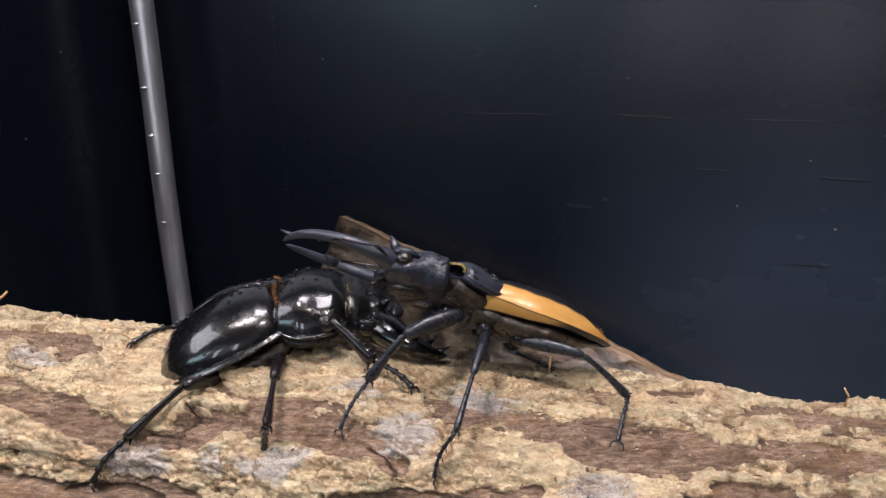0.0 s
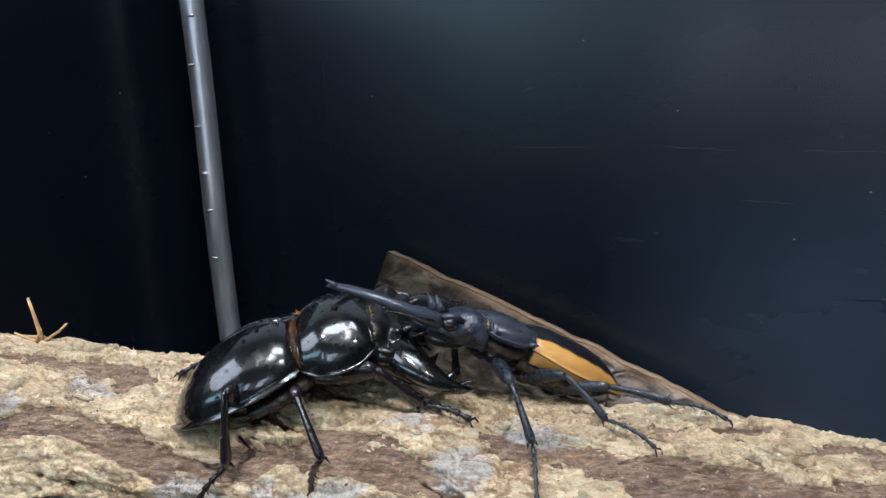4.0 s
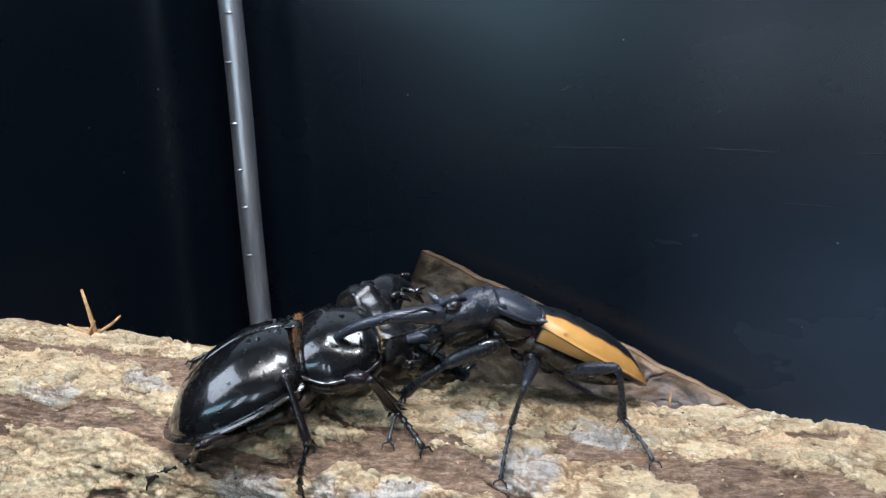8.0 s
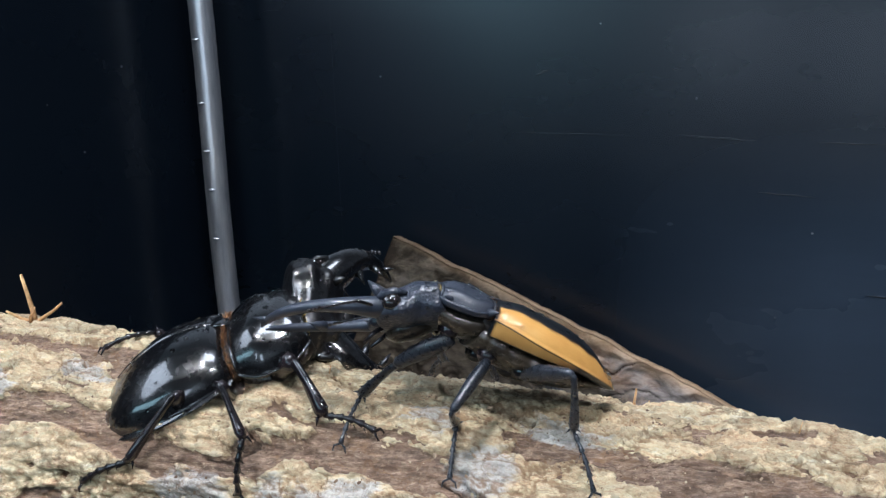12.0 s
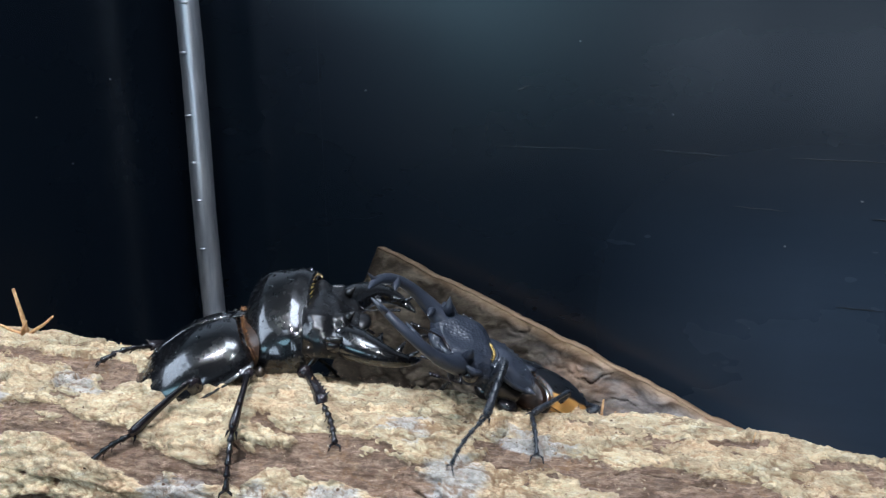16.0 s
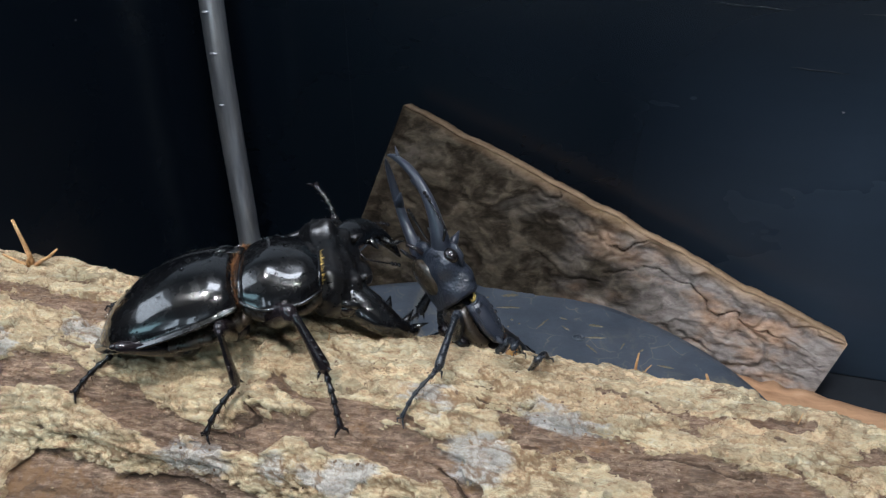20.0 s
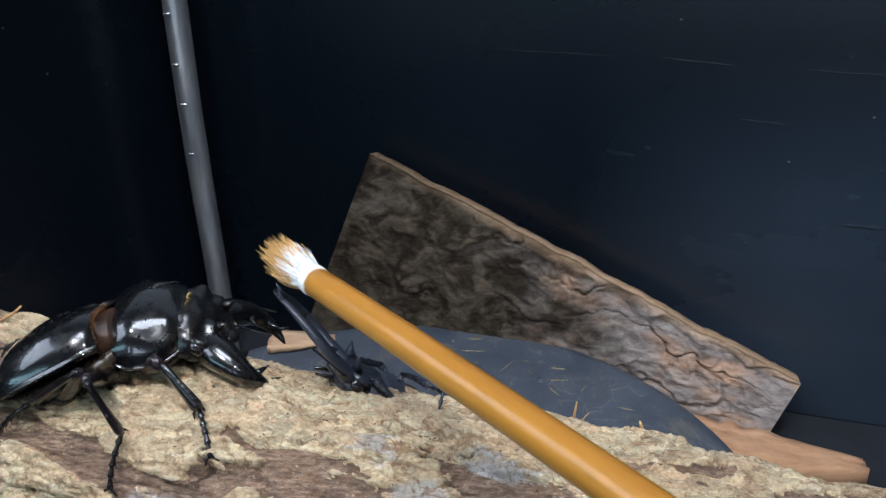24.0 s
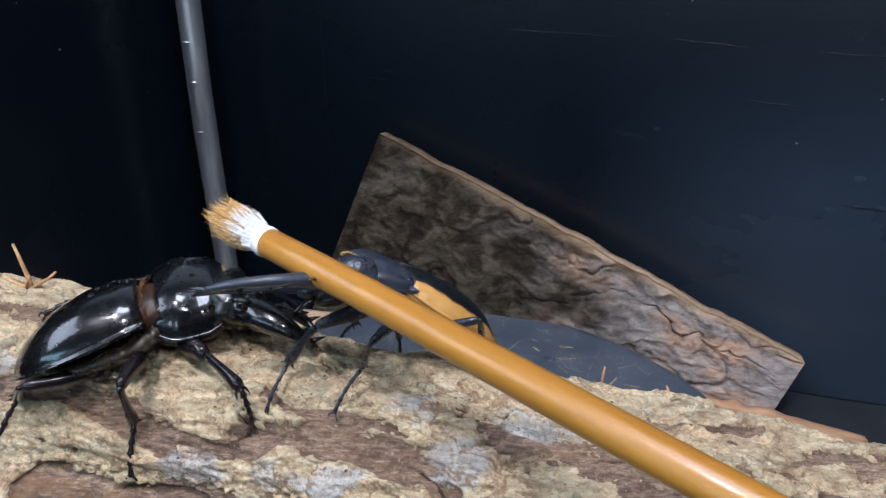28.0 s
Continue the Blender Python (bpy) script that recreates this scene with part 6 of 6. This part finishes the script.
    BLACK_FEET = {
        0: [
            (0, -0.0089, 19, -0.0195, 9, 0.0026),
            (1, -0.0095, 19, -0.0216, 17, 0.0012),
            (2, -0.0085, 16, -0.0205, 14, 0.0017),
            (3, -0.0082, 17, -0.0200, 12, 0.0012),
            (6, -0.0231, 44, -0.0313, 28, 0.0025),
            (7, -0.0283, 39, -0.0372, 24, 0.0017),
            (8, -0.0288, 39, -0.0379, 23, 0.0012),
            (9, -0.0290, 39, -0.0386, 24, 0.0012),
            (10, -0.0283, 40, -0.0383, 27, 0.0012),
            (11, -0.0287, 39, -0.0378, 23, 0.0012),
            (12, -0.0292, 32, -0.0413, 29, 0.0012),
            (14.5, -0.0291, 11, -0.0389, 22, 0.0039),
            (15, -0.0298, 1, -0.0410, 10, 0.0012),
            (15.5, -0.0305, 44, -0.0360, 22, 0.0012),
            (16, -0.0310, 44, -0.0367, 22, 0.0012),
            (16.5, -0.0311, 43, -0.0334, 20, 0.0012),
            (17, -0.0309, 43, -0.0334, 19, 0.0012),
            (17.5, -0.0295, 41, -0.0310, 17, 0.0012),
            (18, -0.0297, 40, -0.0277, 31, 0.0090),
            (18.5, -0.0301, 41, -0.0333, 19, 0.0020),
            (19, -0.0339, 39, -0.0381, 16, 0.0012),
            (20, -0.0354, 41, -0.0408, 24, 0.0053),
            (20.5, -0.0370, 38, -0.0414, 21, 0.0058),
            (22.5, -0.0464, 36, -0.0526, 15, 0.0012),
            (23, -0.0460, 38, -0.0486, 15, 0.0025),
            (23.5, -0.0516, 42, -0.0577, 25, 0.0055),
            (24, -0.0529, 41, -0.0603, 21, 0.0012),
            (25, -0.0529, 40, -0.0606, 21, 0.0012),
            (26, -0.0527, 40, -0.0601, 20, 0.0012),
            (26.5, -0.0532, 40, -0.0605, 21, 0.0012),
            (27, -0.0528, 41, -0.0601, 21, 0.0012),
            (28, -0.0536, 40, -0.0526, 34, 0.0090),
        ],
        1: [
            (0, -0.0365, 53, -0.0339, 49, 0.0090),
            (1, -0.0365, 54, -0.0334, 47, 0.0090),
            (2, -0.0369, 54, -0.0334, 46, 0.0090),
            (3, -0.0373, 54, -0.0337, 47, 0.0090),
            (6, -0.0530, 63, -0.0539, 40, 0.0026),
            (7, -0.0517, 58, -0.0490, 47, 0.0090),
            (8, -0.0523, 63, -0.0500, 47, 0.0084),
            (9, -0.0527, 66, -0.0514, 47, 0.0070),
            (10, -0.0534, 76, -0.0544, 50, 0.0012),
            (11, -0.0534, 70, -0.0540, 46, 0.0031),
            (12, -0.0533, 64, -0.0524, 46, 0.0076),
            (14.5, -0.0520, 61, -0.0506, 44, 0.0079),
            (15, -0.0546, 64, -0.0541, 49, 0.0090),
            (15.5, -0.0536, 62, -0.0526, 38, 0.0021),
            (16, -0.0534, 61, -0.0551, 38, 0.0031),
            (16.5, -0.0487, 64, -0.0434, 47, 0.0063),
            (17, -0.0489, 58, -0.0440, 39, 0.0053),
            (17.5, -0.0473, 54, -0.0416, 41, 0.0084),
            (18, -0.0458, 50, -0.0417, 37, 0.0090),
            (18.5, -0.0466, 50, -0.0437, 34, 0.0080),
            (19, -0.0645, 61, -0.0605, 39, 0.0036),
            (20, -0.0626, 55, -0.0580, 34, 0.0034),
            (20.5, -0.0633, 54, -0.0575, 35, 0.0047),
            (22.5, -0.0627, 54, -0.0597, 36, 0.0072),
            (23, -0.0632, 54, -0.0599, 36, 0.0067),
            (23.5, -0.0629, 54, -0.0602, 34, 0.0050),
            (24, -0.0737, 62, -0.0735, 38, 0.0031),
            (25, -0.0742, 66, -0.0733, 43, 0.0038),
            (26, -0.0737, 69, -0.0723, 46, 0.0037),
            (26.5, -0.0740, 69, -0.0738, 45, 0.0012),
            (27, -0.0733, 70, -0.0737, 45, 0.0017),
            (28, -0.0775, 77, -0.0786, 51, 0.0012),
        ],
        2: [
            (0, -0.0732, 77, -0.0667, 56, 0.0012),
            (1, -0.0625, 73, -0.0560, 52, 0.0013),
            (2, -0.0630, 72, -0.0571, 51, 0.0017),
            (3, -0.0622, 71, -0.0554, 52, 0.0037),
            (6, -0.0806, 71, -0.0725, 52, 0.0012),
            (7, -0.0881, 69, -0.0785, 55, 0.0012),
            (8, -0.0880, 70, -0.0772, 57, 0.0012),
            (9, -0.0879, 71, -0.0774, 58, 0.0016),
            (10, -0.0876, 70, -0.0769, 57, 0.0012),
            (11, -0.0881, 71, -0.0775, 58, 0.0015),
            (12, -0.0881, 71, -0.0774, 59, 0.0023),
            (14.5, -0.0880, 63, -0.0782, 49, 0.0033),
            (15, -0.0903, 61, -0.0807, 45, 0.0019),
            (15.5, -0.0880, 49, -0.0807, 36, 0.0072),
            (16, -0.0860, 63, -0.0777, 45, 0.0012),
            (16.5, -0.0865, 64, -0.0770, 48, 0.0012),
            (17, -0.0813, 61, -0.0729, 43, 0.0019),
            (17.5, -0.0805, 61, -0.0718, 47, 0.0048),
            (18, -0.0795, 61, -0.0702, 46, 0.0037),
            (18.5, -0.0795, 62, -0.0705, 46, 0.0031),
            (19, -0.0907, 55, -0.0816, 37, 0.0012),
            (20, -0.0944, 53, -0.0878, 31, 0.0012),
            (20.5, -0.0944, 53, -0.0858, 36, 0.0028),
            (22.5, -0.0943, 52, -0.0856, 35, 0.0030),
            (23, -0.0941, 52, -0.0856, 36, 0.0038),
            (23.5, -0.0945, 53, -0.0867, 34, 0.0025),
            (24, -0.1035, 49, -0.0951, 35, 0.0054),
            (25, -0.1064, 60, -0.0989, 39, 0.0012),
            (26, -0.1056, 56, -0.0963, 44, 0.0053),
            (26.5, -0.1068, 57, -0.0975, 45, 0.0052),
            (27, -0.1084, 62, -0.0993, 46, 0.0026),
            (28, -0.1114, 76, -0.1075, 52, 0.0012),
        ],
    }
    ORANGE_FEET = {
        0: [
            (0, -0.0221, 43, -0.0178, 24, 0.0050),
            (1, -0.0223, 43, -0.0212, 19, 0.0012),
            (2, -0.0162, 15, -0.0144, -9, 0.0012),
            (3, 0.0069, 48, 0.0043, 25, 0.0012),
            (6, -0.0359, -8, -0.0373, -29, 0.0044),
            (7, -0.0355, 45, -0.0381, 21, 0.0012),
            (8, -0.0369, 41, -0.0381, 16, 0.0012),
            (9, -0.0366, 42, -0.0311, 36, 0.0090),
            (10, -0.0368, 42, -0.0309, 37, 0.0090),
            (11, -0.0361, 43, -0.0298, 35, 0.0090),
            (12, -0.0364, 42, -0.0359, 17, 0.0012),
            (14.5, -0.0363, 40, -0.0336, 16, 0.0012),
            (15, -0.0365, 39, -0.0294, 30, 0.0083),
            (15.5, -0.0051, 25, -0.0048, 9, 0.0078),
            (16, -0.0101, 37, -0.0046, 20, 0.0059),
            (16.5, -0.0168, 25, -0.0131, 2, 0.0012),
            (17, -0.0181, 31, -0.0102, 29, 0.0090),
            (17.5, -0.0249, 33, -0.0237, 8, 0.0012),
            (18, -0.0243, 33, -0.0229, 8, 0.0012),
            (18.5, -0.0246, 34, -0.0213, 11, 0.0012),
            (19, -0.0244, 33, -0.0219, 10, 0.0015),
            (20, -0.0249, 33, -0.0201, 14, 0.0045),
            (20.5, -0.0307, -23, -0.0226, -6, 0.0019),
            (23, -0.0362, -33, -0.0330, -56, 0.0018),
            (24, -0.0368, -30, -0.0278, -15, 0.0024),
            (25, -0.0379, -35, -0.0321, -55, 0.0028),
            (26, -0.0360, -29, -0.0251, -21, 0.0030),
            (26.5, -0.0463, 6, -0.0379, -6, 0.0054),
            (27, -0.0455, 7, -0.0426, -16, 0.0013),
            (28, -0.0508, 37, -0.0488, 17, 0.0048),
        ],
        1: [
            (0, -0.0012, 55, 0.0025, 42, 0.0086),
            (1, -0.0010, 55, 0.0031, 34, 0.0026),
            (2, 0.0213, 40, 0.0138, 21, 0.0012),
            (3, 0.0282, 20, 0.0178, 9, 0.0018),
            (6, -0.0143, 45, -0.0114, 22, 0.0012),
            (7, -0.0143, 45, -0.0155, 21, 0.0012),
            (8, -0.0133, 46, -0.0132, 24, 0.0026),
            (9, -0.0132, 47, -0.0118, 27, 0.0055),
            (10, -0.0139, 45, -0.0115, 27, 0.0057),
            (11, -0.0142, 46, -0.0116, 23, 0.0020),
            (12, -0.0141, 47, -0.0154, 23, 0.0012),
            (14.5, -0.0015, -3, -0.0047, -25, 0.0012),
            (15, 0.0064, 31, -0.0006, 14, 0.0039),
            (15.5, 0.0061, 28, 0.0028, 6, 0.0018),
            (16, 0.0062, 27, 0.0032, 4, 0.0012),
            (16.5, 0.0010, 20, -0.0014, -3, 0.0012),
            (17, 0.0014, 21, -0.0009, -3, 0.0012),
            (17.5, 0.0015, 21, -0.0010, -3, 0.0012),
            (18, 0.0018, 21, 0.0016, -3, 0.0012),
            (18.5, 0.0049, 10, 0.0011, -13, 0.0012),
            (19, -0.0021, -5, -0.0047, -29, 0.0012),
            (20, -0.0069, -17, -0.0069, 1, 0.0069),
            (22.5, -0.0176, -33, -0.0167, -10, 0.0018),
            (24, -0.0114, -18, -0.0061, -1, 0.0056),
            (26, -0.0240, -21, -0.0153, -7, 0.0036),
            (26.5, -0.0232, -20, -0.0174, -39, 0.0030),
            (27, -0.0210, -2, -0.0218, -25, 0.0021),
            (28, -0.0365, 31, -0.0327, 13, 0.0054),
        ],
        2: [
            (0, 0.0323, 34, 0.0343, 10, 0.0012),
            (1, 0.0364, 19, 0.0307, -1, 0.0024),
            (2, 0.0411, 20, 0.0332, 2, 0.0017),
            (3, 0.0470, 0, 0.0355, -4, 0.0037),
            (6, 0.0152, 31, 0.0128, 7, 0.0012),
            (7, 0.0149, 32, 0.0068, 17, 0.0033),
            (8, 0.0146, 30, 0.0075, 11, 0.0012),
            (9, 0.0143, 33, 0.0134, 9, 0.0012),
            (10, 0.0144, 32, 0.0138, 9, 0.0012),
            (11, 0.0150, 32, 0.0126, 9, 0.0012),
            (12, 0.0115, 42, 0.0064, 24, 0.0048),
            (14.5, 0.0257, -16, 0.0144, -22, 0.0032),
            (15, 0.0161, -24, 0.0126, -44, 0.0032),
            (16, 0.0109, -24, 0.0091, -46, 0.0035),
            (18, 0.0114, -14, 0.0095, 4, 0.0066),
            (20, -0.0012, -17, -0.0015, 2, 0.0065),
            (22.5, -0.0089, -24, -0.0088, -4, 0.0045),
            (24, -0.0013, -15, -0.0011, 3, 0.0071),
            (26.5, -0.0025, -19, -0.0025, 0, 0.0057),
            (27, -0.0083, -20, -0.0117, -40, 0.0039),
            (28, -0.0104, -34, -0.0109, -14, 0.0057),
        ],
    }
    BRUSH_ROWS = [
        (0, 0.34, 0.10, 0.20, 0, 20, 8),
        (23.2, 0.34, 0.10, 0.20, 0, 20, 8),
        (23.6, 0.16, 0.08, 0.19, 0, 14, -20),
        (24, -0.0333, 0.1649, 0.2058, 0, 3.5, -45.9),
        (24.5, -0.0350, 0.1655, 0.2088, 0, 5.7, -47.1),
        (25, -0.0354, 0.1645, 0.2056, 0, 4.2, -46.5),
        (25.5, -0.0340, 0.1645, 0.2068, 0, 6.0, -44.9),
        (26, -0.0293, 0.1655, 0.2111, 0, 4.1, -47.2),
        (26.5, -0.0248, 0.1722, 0.2217, 0, 13.2, -40.3),
        (26.8, -0.0345, 0.1695, 0.2165, 0, 10.8, -39.8),
        (27, -0.0476, 0.1655, 0.2094, 0, 7.1, -39.1),
        (27.5, -0.0454, 0.1646, 0.2115, 0, 8.3, -40.4),
        (28, -0.0506, 0.1615, 0.2079, 0, 6.4, -36.9),
    ]
    animate(BLACK, BLACK_ROWS, BLACK_FEET, -1, far_feet((12, 12, -16), (-40, -46, 8), (0.014, 0.002, -0.018), (18.8, 21.4, (-0.0497, 0.1944, 0.1990), (-0.0450, 0.1899, 0.1934))))
    animate(ORANGE_BACKED, ORANGE_ROWS, ORANGE_FEET, 1, far_feet((12, 12, 12), (-52, -62, -58), (-0.012, 0.0, 0.014)))
    walk(BRUSH, [(t, pose(*v)) for t, *v in BRUSH_ROWS])


motions()
